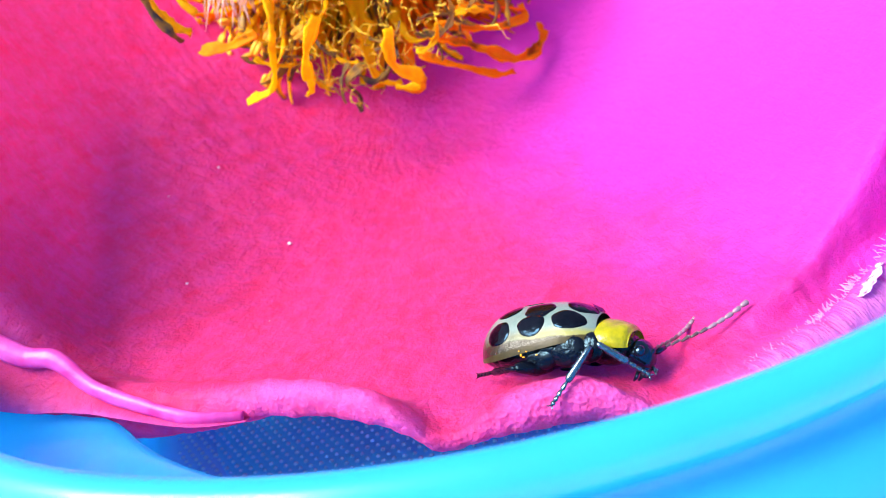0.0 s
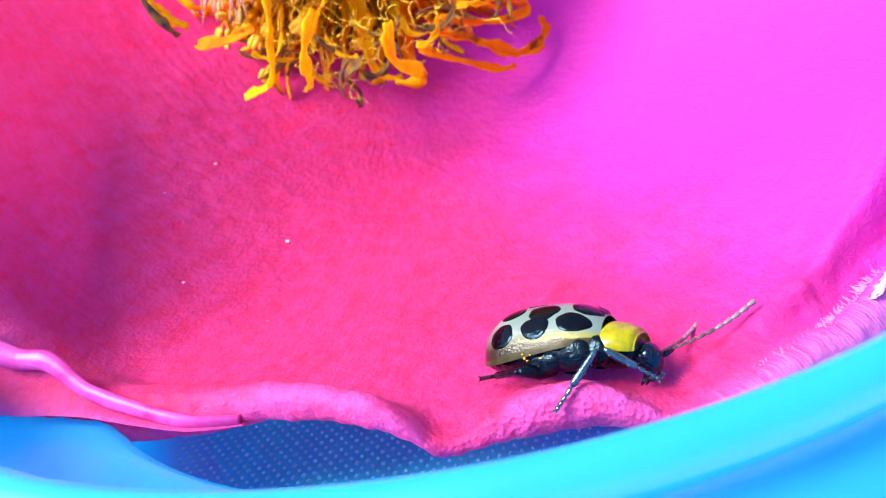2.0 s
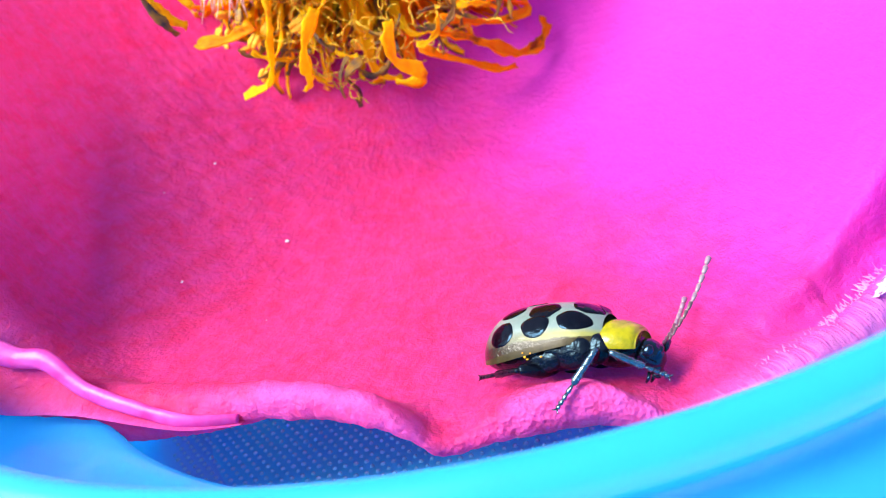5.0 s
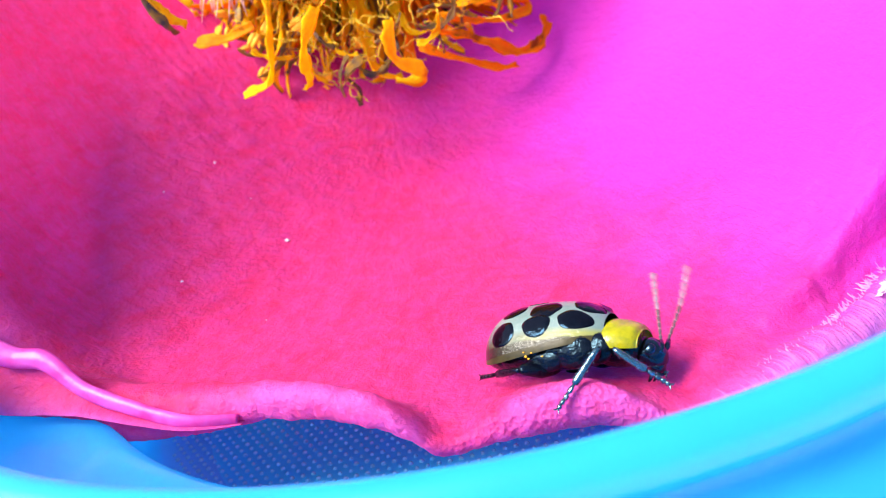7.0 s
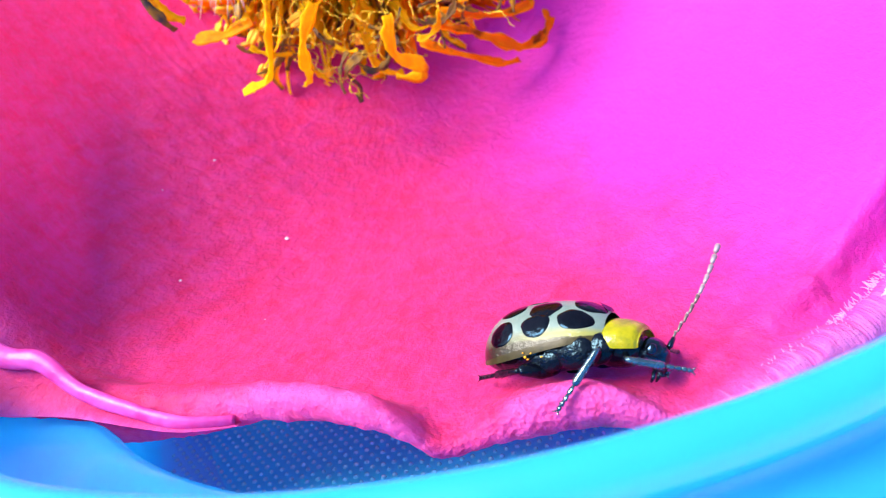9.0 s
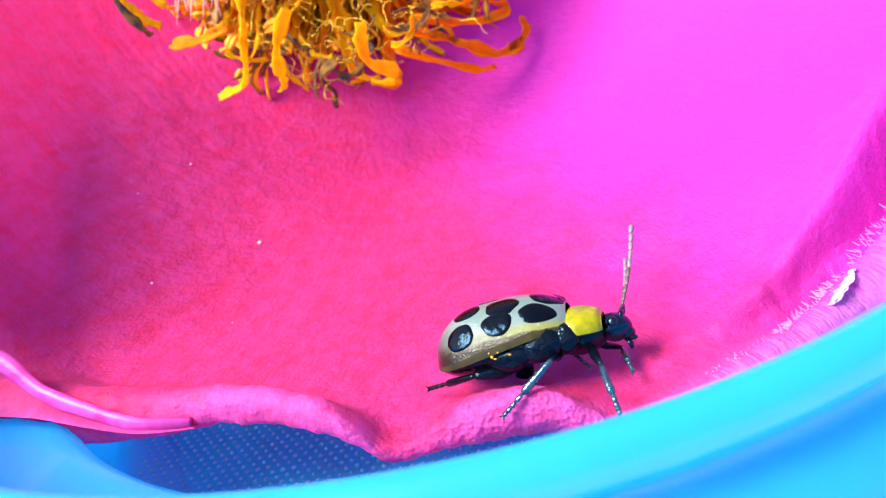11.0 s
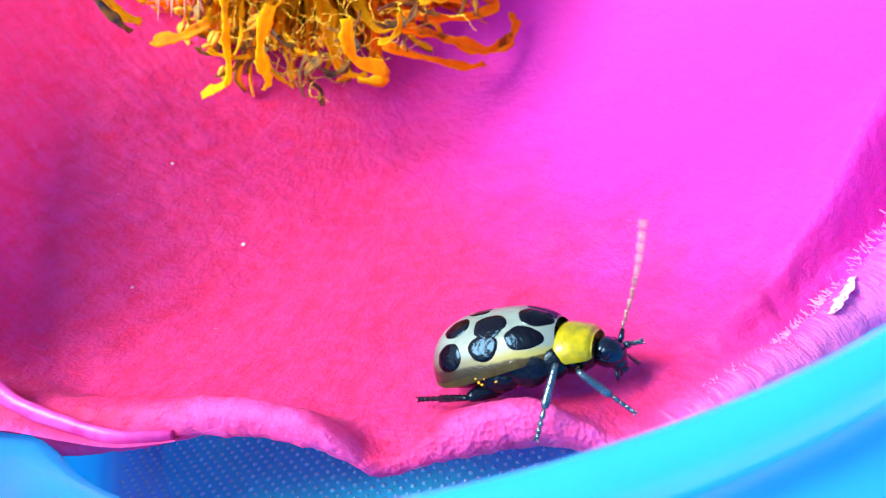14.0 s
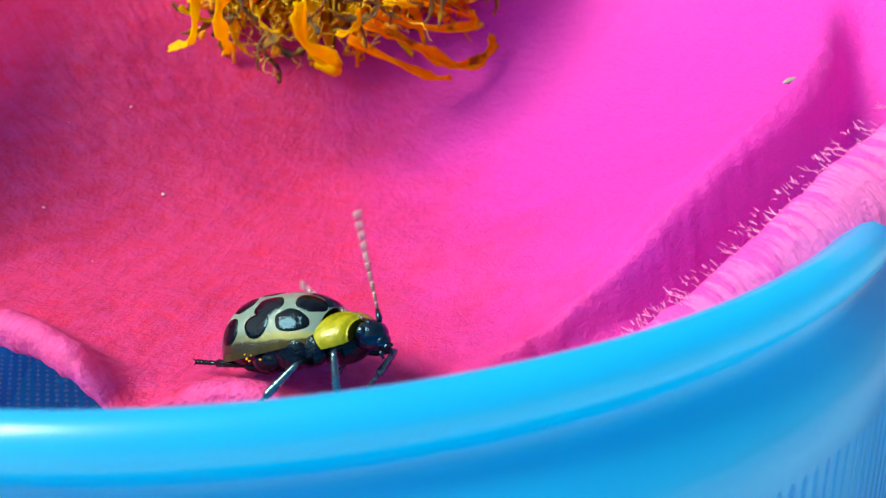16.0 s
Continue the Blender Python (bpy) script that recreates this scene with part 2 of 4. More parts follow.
M_FLAP = plain_material("bleached_petal", (0.55, 0.28, 0.60, 1), (0.74, 0.56, 0.80, 1), 0.4, 3.0, 0.1)
def fibre_material(name, a, b):
    k = Mat(name)
    c = k.ramp(k.noise(1.2, 3.0), [(0.35, a), (0.65, b)])
    k.base(c).normal(k.bump(k.noise(4.0, 4.0), 0.05, 0.5)).set(Roughness=0.35)
    k.translucent(c, 0.45)
    return k.m


M_FIBRE = fibre_material("petal_fibre", (0.88, 0.16, 0.62, 1), (0.95, 0.52, 0.86, 1))
M_LOBE_EDGE = fibre_material("petal_edge", (0.78, 0.05, 0.42, 1), (0.84, 0.13, 0.64, 1))
M_CRUMB = plain_material("dry_crumb", (0.22, 0.20, 0.20, 1), (0.42, 0.38, 0.36, 1), 0.6, 6.0)
M_SPECK = plain_material("white_speck", (0.62, 0.48, 0.62, 1), (0.80, 0.72, 0.80, 1), 0.2)


# ---- mesh helpers (all in millimetres) ----
def mesh(name, verts, faces, mats, smooth=True, slots=None):
    me = bpy.data.meshes.new(name)
    me.from_pydata([(x * MM, y * MM, z * MM) for x, y, z in verts], [], faces)
    for m in mats if isinstance(mats, (list, tuple)) else [mats]:
        me.materials.append(m)
    me.polygons.foreach_set("use_smooth", [smooth] * len(me.polygons))
    if slots:
        me.polygons.foreach_set("material_index", slots)
    me.update()
    return me


def part(name, me, parent=None, label="", m=None):
    ob = new(name, me)
    if parent:
        ob.parent = parent
    if m is not None:
        ob.matrix_local = m
    return tagged(ob, label)


def mm(x, y, z, rx=0, ry=0, rz=0):
    return pose(x * MM, y * MM, z * MM, rx, ry, rz)


def grid_faces(rows_n, cols, closed=False, flip=False):
    out = []
    for i in range(rows_n - 1):
        for j in range(cols if closed else cols - 1):
            a, b = i * cols + j, i * cols + (j + 1) % cols
            q = (a, b, b + cols, a + cols)
            out.append(q[::-1] if flip else q)
    return out


def revolve(profile, n):
    verts = [(r * math.cos(2 * math.pi * j / n), r * math.sin(2 * math.pi * j / n), z) for r, z in profile for j in range(n)]
    return verts, grid_faces(len(profile), n, True)


def tube(path, radii, sides=8, flat=1.0, twist=0.0, caps=True):
    """A tube along path; radii for each point; flat squeezes it into a ribbon."""
    verts, faces = [], []
    pts = [Vector(p) for p in path]
    side = None
    for i, p in enumerate(pts):
        d = (pts[min(i + 1, len(pts) - 1)] - pts[max(i - 1, 0)]).normalized()
        if side is None:
            side = d.orthogonal().normalized()
        side = (side - d * side.dot(d)).normalized()
        up = d.cross(side)
        w = twist * i / max(1, len(pts) - 1)
        for j in range(sides):
            a = 2 * math.pi * j / sides
            u, v = radii[i] * math.cos(a), radii[i] * flat * math.sin(a)
            u, v = u * math.cos(w) - v * math.sin(w), u * math.sin(w) + v * math.cos(w)
            verts.append(tuple(p + side * u + up * v))
    faces = grid_faces(len(pts), sides, True)
    if caps:
        faces.append(tuple(range(sides))[::-1])
        faces.append(tuple(range((len(pts) - 1) * sides, len(pts) * sides)))
    return verts, faces


def ellipsoid(rx, ry, rz, cx=0, cy=0, cz=0, n=16, k=10, power=1.0):
    verts = []
    for i in range(k + 1):
        a = math.pi * i / k
        s, c = math.sin(a), math.cos(a)
        for j in range(n):
            b = 2 * math.pi * j / n
            verts.append((cx + rx * c, cy + ry * s ** power * math.cos(b), cz + rz * s ** power * math.sin(b)))
    return verts, grid_faces(k + 1, n, True)


def join(*pieces):
    verts, faces = [], []
    for v, f in pieces:
        o = len(verts)
        verts.extend(v)
        faces.extend(tuple(i + o for i in q) for q in f)
    return verts, faces


def smooth_table(rows_in, col, n, width):
    """A closed table over the circle, sampled at n even angles and softened."""
    a = np.linspace(-180, 180, n, endpoint=False)
    xs = np.array([r[0] for r in rows_in], float)
    ys = np.array([r[col] for r in rows_in], float)
    y = np.interp(a, xs, ys, period=360)
    kern = np.exp(-0.5 * (np.arange(-3 * width, 3 * width + 1) / width) ** 2)
    kern /= kern.sum()
    return np.convolve(np.concatenate([y[-3 * width:], y, y[:3 * width]]), kern, "valid")


# ---- ground ----
def build_ground():
    s = 60000
    v = [(x * s, y * s, 0) for y in np.linspace(-1, 1, 9) for x in np.linspace(-1, 1, 9)]
    ob = new("ground", mesh("ground", v, grid_faces(9, 9), M_GROUND))
    tagged(ob, "pale grey table top that carries the lid", "table top", kind="structure")


build_ground()


# ---- the blue lid ----
def build_lid():
    lid = tagged(new("jar_lid"), "upturned glossy cyan-blue plastic jar lid holding the flower", "lid")
    lid.matrix_world = mm(-0.6, -0.06, -0.02, 0, 1.0, 0)
    prof = [(0.01, 1.7), (20.9, 1.7), (21.3, 0.15), (21.65, 0.0), (22.15, 0.3), (22.25, 0.8), (22.0, 8.6), (22.05, 9.1), (21.9, 9.7), (21.4, 10.2), (20.95, 10.45), (20.72, 10.72),
            (20.8, 10.98), (21.12, 11.25), (21.3, 11.55), (21.3, 11.85), (21.12, 12.12), (20.79, 12.3), (20.56, 12.24), (20.25, 12.0), (19.92, 11.6), (19.78, 11.1), (19.72, 10.2), (19.6, 8.9), (19.4, 8.4), (18.9, 7.75),
            (16.6, 7.6), (16.2, 7.55), (15.9, 7.35), (15.7, 6.9), (15.4, 3.0), (15.2, 2.5), (14.8, 2.22), (13.0, 2.2)]
    prof = [(r - (0.5 if r > 17 else 1.0) if r > 12.5 else r, z) for r, z in prof]
    v, f = revolve(prof, 256)
    part("body", mesh("lid_body", v, f, M_LID), lid)
    v, f = revolve([(12.02, 2.205), (6.0, 2.203), (0.01, 2.203)], 96)
    part("floor_disc", mesh("lid_floor", v, f, M_LID_FLOOR), lid, "dark blue inner floor")
    # fine raised dots of the lid's inner floor
    verts, faces = [], []
    s = 0.40
    for j in range(-44, 8):
        for i in range(-42, 43):
            x, y = (i + 0.5 * (j % 2)) * s, j * s * 0.87
            if x * x + y * y > 13.6 ** 2:
                continue
            o = len(verts)
            r = 0.10 + 0.015 * math.sin(i * 7.3 + j * 3.1)
            for rr, z in ((r, 2.19), (r * 0.8, 2.27)):
                verts += [(x + rr * math.cos(a), y + rr * math.sin(a), z) for a in (0, 1.2566, 2.5133, 3.7699, 5.0265)]
            verts.append((x, y, 2.31))
            for k in range(5):
                faces.append((o + k, o + (k + 1) % 5, o + 5 + (k + 1) % 5, o + 5 + k))
                faces.append((o + 5 + k, o + 5 + (k + 1) % 5, o + 10))
    tagged(part("raised_dots", mesh("raised_dots", verts, faces, M_DOT), lid, "fine raised dots moulded on the floor"), kind="stuff")
    # grip ribs round the outside
    rib = mesh("rib", *tube([(0, 0, 0.9), (0, 0, 1.3), (-0.2, 0, 8.2), (-0.28, 0, 8.8)], [0.05, 0.09, 0.09, 0.03], 6), M_LID)
    n = 300
    for i in range(n):
        a = 360 * i / n
        part("rib", rib, lid, m=mm(21.67 * math.cos(radians(a)), 21.67 * math.sin(radians(a)), 0, 0, 0, a))
    return lid


build_lid()

# ---- the flower ----
QX, QY, Z0 = -1.0, 2.0, 6.9
# the fold of the petal (angle round its middle, radius, height) and the crest of its rolled margin
FOLD = [(-180, 13.6, 9.8), (-165, 13.8, 8.2), (-150, 13.7, 7.4), (-133, 12.0, 7.2), (-121, 11.3, 7.1), (-104, 12.0, 7.1), (-98, 12.6, 7.0),
        (-86, 12.5, 7.1), (-80, 13.0, 7.2), (-76, 14.2, 7.1), (-66, 15.3, 7.6), (-59, 15.7, 8.1), (-52, 16.1, 8.6), (-49, 16.4, 9.2), (-44, 16.9, 10.6),
        (-36, 17.7, 12.6), (-26, 19.2, 14.6), (-5, 19.0, 16.0), (30, 18.0, 17.0), (90, 15.0, 17.0), (150, 14.3, 13.8)]
# from 120 round to -160 the crest is unseen, raised to shade the left
CREST = [(-180, 19.4, 20.5), (-172, 19.4, 18.5), (-165, 19.0, 16.0), (-160, 18.4, 13.4), (-156, 17.5, 10.6), (-153, 16.8, 9.3), (-146, 15.6, 8.6), (-133, 13.8, 8.25), (-121, 13.0, 8.4), (-111, 13.2, 8.5), (-104, 13.7, 8.3),
         (-101, 14.0, 7.9), (-98, 14.2, 6.8), (-95, 13.9, 6.8), (-91, 14.0, 7.4), (-84, 14.3, 7.85), (-79, 15.0, 7.8), (-76, 16.0, 7.1), (-73, 16.5, 6.9),
         (-69, 16.8, 7.3), (-64, 17.0, 7.8), (-59, 17.3, 7.9), (-52, 17.5, 8.0), (-49, 17.6, 8.3), (-44, 19.0, 10.2), (-36, 20.8, 13.1), (-26, 23.5, 16.0), (-5, 24.0, 19.0),
         (30, 23.0, 21.0), (90, 20.5, 19.5), (120, 20.8, 22.0), (140, 20.8, 22.5), (160, 20.4, 22.5), (172, 19.6, 21.5)]
ROLL = [(-180, 1.7), (-165, 1.9), (-154, 1.5), (-144, 1.05), (-121, 0.6), (-104, 0.5), (-98, 0.25), (-92, 0.4), (-86, 0.7), (-80, 0.8), (-75, 0.35), (-59, 0.6), (-48, 1.0), (-36, 1.5), (-20, 1.6), (90, 0.8)]
POWER = [(-180, 2.2), (-150, 3.0), (-121, 3.0), (-50, 2.6), (-36, 2.2), (-5, 2.2), (90, 2.5), (150, 2.0)]
NA = 960
ANGLES = np.linspace(-180, 180, NA, endpoint=False)
DIP = np.exp(-((ANGLES + 35) / 21) ** 4) * (0.85 + 0.4 * np.clip((ANGLES + 47) / 10, 0, 1))
RF, ZF = smooth_table(FOLD, 1, NA, 7), smooth_table(FOLD, 2, NA, 7)
RC, ZC = smooth_table(CREST, 1, NA, 4), smooth_table(CREST, 2, NA, 3)
RR, PW = smooth_table(ROLL, 1, NA, 5), smooth_table(POWER, 1, NA, 12)


def fbm(x, y, z, o=3):
    return noise.fractal(Vector((x, y, z)), 1.0, 2.0, o)


def trough(s):
    """A flat-bottomed valley with a steep inner side."""
    a, b = min(1.0, s / 0.28), min(1.0, (1 - s) / 0.5)
    return (a * a * (3 - 2 * a)) * (b * b * (3 - 2 * b))


def petal_profile(i):
    """The petal from its middle over the fold to the rolled margin, along one angle."""
    rf, zf, rc, zc, ro, p = RF[i], ZF[i], RC[i], ZC[i], RR[i], PW[i]
    out = []
    for k in range(1, 60):
        s = k / 59
        out.append((rf * s, Z0 + (zf - Z0) * s ** p))
    slope = (zf - Z0) * p / rf
    for k in range(1, 15):
        s = k / 14
        h00, h10, h01 = 2 * s ** 3 - 3 * s * s + 1, s ** 3 - 2 * s * s + s, -2 * s ** 3 + 3 * s * s
        out.append((rf + (rc - rf) * s, zf * h00 + min(slope, 0.9) * 0.5 * (rc - rf) * h10 + zc * h01 - (rc - rf) * trough(s) * DIP[i]))
    for k in range(1, 15):
        a = radians(90 - 195 * k / 14)
        out.append((rc + ro * math.cos(a), zc - ro + ro * math.sin(a)))
    return out


def build_petal(flower):
    prof = [petal_profile(i) for i in range(NA)]
    nk = len(prof[0])
    verts = []
    for k in range(nk):
        for i in range(NA):
            a = radians(-180 + 360 * i / NA)
            r, z = prof[i][k]
            x, y = QX + r * math.cos(a), QY + r * math.sin(a)
            edge = min(1.0, max(0.0, (r - 0.7 * RF[i]) / 4))
            amp = min(1.0, r / 6)
            dz = amp * 0.16 * fbm(x * 0.22, y * 0.22, 3.0)
            dz += amp * 0.035 * fbm(x * 1.1, y * 1.1, 8.0)
            # pleats that run out towards the margin on the shaded side
            deg = math.degrees(a) % 360
            pleat = math.exp(-((deg - 154) / 22) ** 2) * min(1.0, max(0.0, (r - 8) / 5))
            dz += pleat * 0.20 * fbm(a * 11 + 0.8 * fbm(x * 0.5, y * 0.5, 5.0), r * 0.42, 1.0, 4)
            dz += edge * 0.05 * fbm(x * 2.4, y * 2.4, z * 2.4) + edge * edge * 0.025 * abs(fbm(x * 4.3, y * 4.3, z * 4.3, 2))
            # swollen lobe under the beetle
            dz += 0.5 * math.exp(-((x - 1.7) / 2.0) ** 2 - ((y + 13.4) / 1.1) ** 2)
            dr = edge * 0.08 * fbm(x * 1.9 + 9, y * 1.9, z * 1.9) + edge * edge * 0.022 * fbm(x * 5.2, y * 5.2, z * 5.2, 2)
            verts.append((x + dr * math.cos(a), y + dr * math.sin(a), z + dz))
    o = len(verts)
    verts.append((QX, QY, Z0))
    faces = grid_faces(nk, NA, True, True)
    faces += [(i, (i + 1) % NA, o) for i in range(NA)]
    me = mesh("petal", verts, faces, M_PETAL)
    # shade painted on the lip near -137 by less pale colour; crimson lobe flank near -93
    shaded_crimson = [max(math.exp(-((-180 + 360 * i / NA + 137) / 13) ** 4), 0.9 * math.exp(-((-180 + 360 * i / NA + 93.5) / 5) ** 4)) for i in range(NA)]
    pale = [min(1.0, max(0.0, (k - 66 - 8 * shaded_crimson[i]) / 8)) for k in range(nk) for i in range(NA)] + [0.0]
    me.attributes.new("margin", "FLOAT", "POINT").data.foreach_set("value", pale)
    sunny = [math.exp(-((-180 + 360 * i / NA + 45) / 30) ** 4) for i in range(NA)]
    worn = [min(1.0, max(0.0, (k - 67) / 11)) * sunny[i] for k in range(nk) for i in range(NA)] + [0.0]
    me.attributes.new("fringe", "FLOAT", "POINT").data.foreach_set("value", worn)
    part("petal", me, flower)
    lobe = [math.exp(-((-180 + 360 * i / NA + 84) / 12) ** 4) for i in range(NA)]
    rugged = [min(1.0, max(0.0, (k - 62) / 6)) * lobe[i] for k in range(nk) for i in range(NA)] + [0.0]
    me.attributes.new("pebble", "FLOAT", "POINT").data.foreach_set("value", rugged)
    # torn pale scrap of the margin that stands up
    v = []
    for i in range(19):
        for j in range(9):
            u, w = i / 18, j / 8
            p = Vector((9.75, -12.15, 8.05)).lerp(Vector((10.75, -11.45, 8.55)), u)
            h = (w - 0.3) * 0.3 * math.sin(math.pi * (0.12 + 0.8 * u)) * (1 + 0.5 * fbm(u * 9, 4.0, 1.0))
            p = p + Vector((0.55, -0.65, 0.3)) * h + Vector((0, 0, 0.12)) + Vector((0.6, -0.6, 0.3)) * 0.16 * fbm(u * 7, w * 5, 2.0)
            v.append(tuple(p))
    sheet = grid_faces(19, 9)
    n = len(v)
    v += [(x - 0.03, y + 0.03, z - 0.02) for x, y, z in v]
    part("torn_flap", mesh("torn_flap", v, sheet + [tuple(q + n for q in f[::-1]) for f in sheet], M_FLAP), flower, "torn bleached scrap of petal margin")


def spline(knots, steps):
    """Points of a smooth curve through the knots."""
    pts = [Vector(p) for p in knots]
    pts = [pts[0] * 2 - pts[1]] + pts + [pts[-1] * 2 - pts[-2]]
    out = []
    for i in range(1, len(pts) - 2):
        a, b, c, d = pts[i - 1:i + 3]
        for q in range(steps):
            t = q / steps
            out.append(0.5 * (2 * b + (c - a) * t + (2 * a - 5 * b + 4 * c - d) * t * t + (3 * b - a - 3 * c + d) * t ** 3))
    return out + [pts[-2]]


def build_lobe(flower):
    """The turned-out flap of the margin that stands before the lip on the shaded side."""
    top = spline([(-18.19, -5.39, 11.58), (-15.96, -6.48, 10.08), (-14.63, -6.94, 9.77), (-13.41, -7.86, 8.90), (-11.73, -8.85, 8.37), (-10.15, -9.55, 7.92), (-8.6, -9.6, 7.6)], 14)
    foot = spline([(-18.74, -6.81, 9.07), (-16.29, -7.49, 8.47), (-14.92, -7.86, 8.34), (-13.50, -8.43, 8.25), (-11.75, -9.28, 8.03), (-10.13, -9.85, 7.78), (-8.57, -9.8, 7.5)], 14)
    verts, pale, nw = [], [], 15
    for i, (p, q) in enumerate(zip(top, foot)):
        for j in range(nw):
            w = j / (nw - 1)
            c = p.lerp(q, w)
            bulge = math.sin(math.pi * w)
            c = c + Vector((0.45, 0.75, -0.2)) * (0.34 * bulge) + Vector((0.4, -0.7, 0.6)) * (0.06 * fbm(c.x * 0.9, w * 1.6, 4.0))
            verts.append(tuple(c))
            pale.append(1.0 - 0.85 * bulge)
    n = len(verts)
    sheet = grid_faces(len(top), nw)
    verts += [(x + 0.05, y + 0.09, z - 0.03) for x, y, z in verts]
    rim = [(i * nw, (i + 1) * nw, n + (i + 1) * nw, n + i * nw) for i in range(len(top) - 1)]
    me = mesh("margin_lobe", verts, sheet + [tuple(k + n for k in q[::-1]) for q in sheet] + rim, M_PETAL)
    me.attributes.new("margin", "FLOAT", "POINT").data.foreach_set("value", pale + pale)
    lobe = part("margin_lobe", me, flower, "turned-out flap of the petal margin")
    width = [(0.40 - 0.24 * i / len(top)) * (1 + 0.15 * fbm(p.x, p.y, 2.0)) for i, p in enumerate(top)]
    part("rolled_edge", mesh("rolled_edge", *tube([tuple(p) for p in top], width, 12, 0.6, 0.6), M_LOBE_EDGE), lobe, "pale violet rolled edge")


def build_fringe(flower):
    """Fine curled fibres that stand on the frayed margin of the sunny side."""
    rng = random.Random(8)
    pieces = []
    for k in range(2600):
        deg = rng.uniform(-74, -22)
        if fbm(deg * 0.9, 2.0, 0.0) < rng.uniform(-0.5, 0.35):
            continue
        i = int((deg + 180) / 360 * NA)
        a = radians(deg)
        out = Vector((math.cos(a), math.sin(a), 0))
        along = Vector((-math.sin(a), math.cos(a), 0))
        ro, w = RR[i], rng.uniform(-0.9, 0.9)
        # a place on the crest or on the inner side of the roll
        r = RC[i] + ro * 0.5 * w
        z = ZC[i] - (0.02 if w < 0 else 0.12 * w * w) * ro - 0.06
        p = Vector((QX, QY, 0)) + out * r + Vector((0, 0, z))
        d = (-0.85 * out + 0.40 * Vector((0, 0, 1)) + along * rng.uniform(-0.35, 0.6)).normalized()
        n, ln = 6, rng.uniform(0.10, 0.28) * (0.55 + 0.45 * min(1.0, (deg + 76) / 25))
        curl = Vector((0, 0, rng.uniform(-0.3, 0.25))) + along * rng.uniform(-0.2, 0.2)
        path = [tuple(p)]
        for _ in range(n):
            d = (d + curl * 0.5 + Vector((rng.uniform(-1, 1), rng.uniform(-1, 1), rng.uniform(-1, 1))) * 0.16).normalized()
            p = p + d * (ln / n)
            path.append(tuple(p))
        t = rng.uniform(0.012, 0.024)
        pieces.append(tube(path, [t * (1.15 - 0.8 * q / n) for q in range(n + 1)], 4, 0.7))
    tagged(part("frayed_fringe", mesh("frayed_fringe", *join(*pieces), M_FIBRE), flower, "pale curled fibres of the frayed margin"), kind="stuff")


def ribbon(path, widths, thick, fold, twist, rng):
    """A creased strip with a wavy edge, folded along its middle."""
    verts = []
    pts = [Vector(p) for p in path]
    side = None
    n = len(pts)
    for i, p in enumerate(pts):
        d = (pts[min(i + 1, n - 1)] - pts[max(i - 1, 0)]).normalized()
        if side is None:
            side = d.orthogonal().normalized()
        side = (side - d * side.dot(d)).normalized()
        up = d.cross(side)
        a = twist * i / (n - 1)
        s, u = side * math.cos(a) + up * math.sin(a), up * math.cos(a) - side * math.sin(a)
        w = widths[i]
        l, r = w * rng.uniform(0.75, 1.15), w * rng.uniform(0.75, 1.15)
        f1, f2 = fold * rng.uniform(0.5, 1.4), fold * rng.uniform(0.3, 1.3)
        for q in (s * -l + u * (w * f1), s * (-0.5 * l) + u * (w * f1 * 0.75), u * (-w * 0.15), s * (0.5 * r) + u * (w * f2 * 0.7), s * r + u * (w * f2)):
            verts.append(p + q + u * thick)
        for q in (s * r + u * (w * f2), s * (0.5 * r) + u * (w * f2 * 0.7), u * (-w * 0.15), s * (-0.5 * l) + u * (w * f1 * 0.75), s * -l + u * (w * f1)):
            verts.append(p + q - u * thick)
    faces = grid_faces(n, 10, True) + [tuple(range(10))[::-1], tuple(range((n - 1) * 10, n * 10))]
    return [tuple(v) for v in verts], faces


def stamen_path(rng, length, droop, curl):
    """A filament that leaves along z, bends aside and curls at its tip."""
    n = 24
    p, d = Vector((0, 0, 0)), Vector((0, 0, 1))
    bend = Vector((1, 0, 0))
    out = [tuple(p)]
    for i in range(n):
        s = i / n
        turn = droop / n + (curl / n * 3.2 if s > 0.78 else 0) + rng.uniform(-0.17, 0.17)
        d = (d + bend * turn + Vector((0, rng.uniform(-0.2, 0.2), 0))).normalized()
        bend = (Vector((0, rng.uniform(-0.1, 0.1), 0)) + bend - d * bend.dot(d)).normalized()
        p = p + d * (length / n)
        out.append(tuple(p))
    return out, d


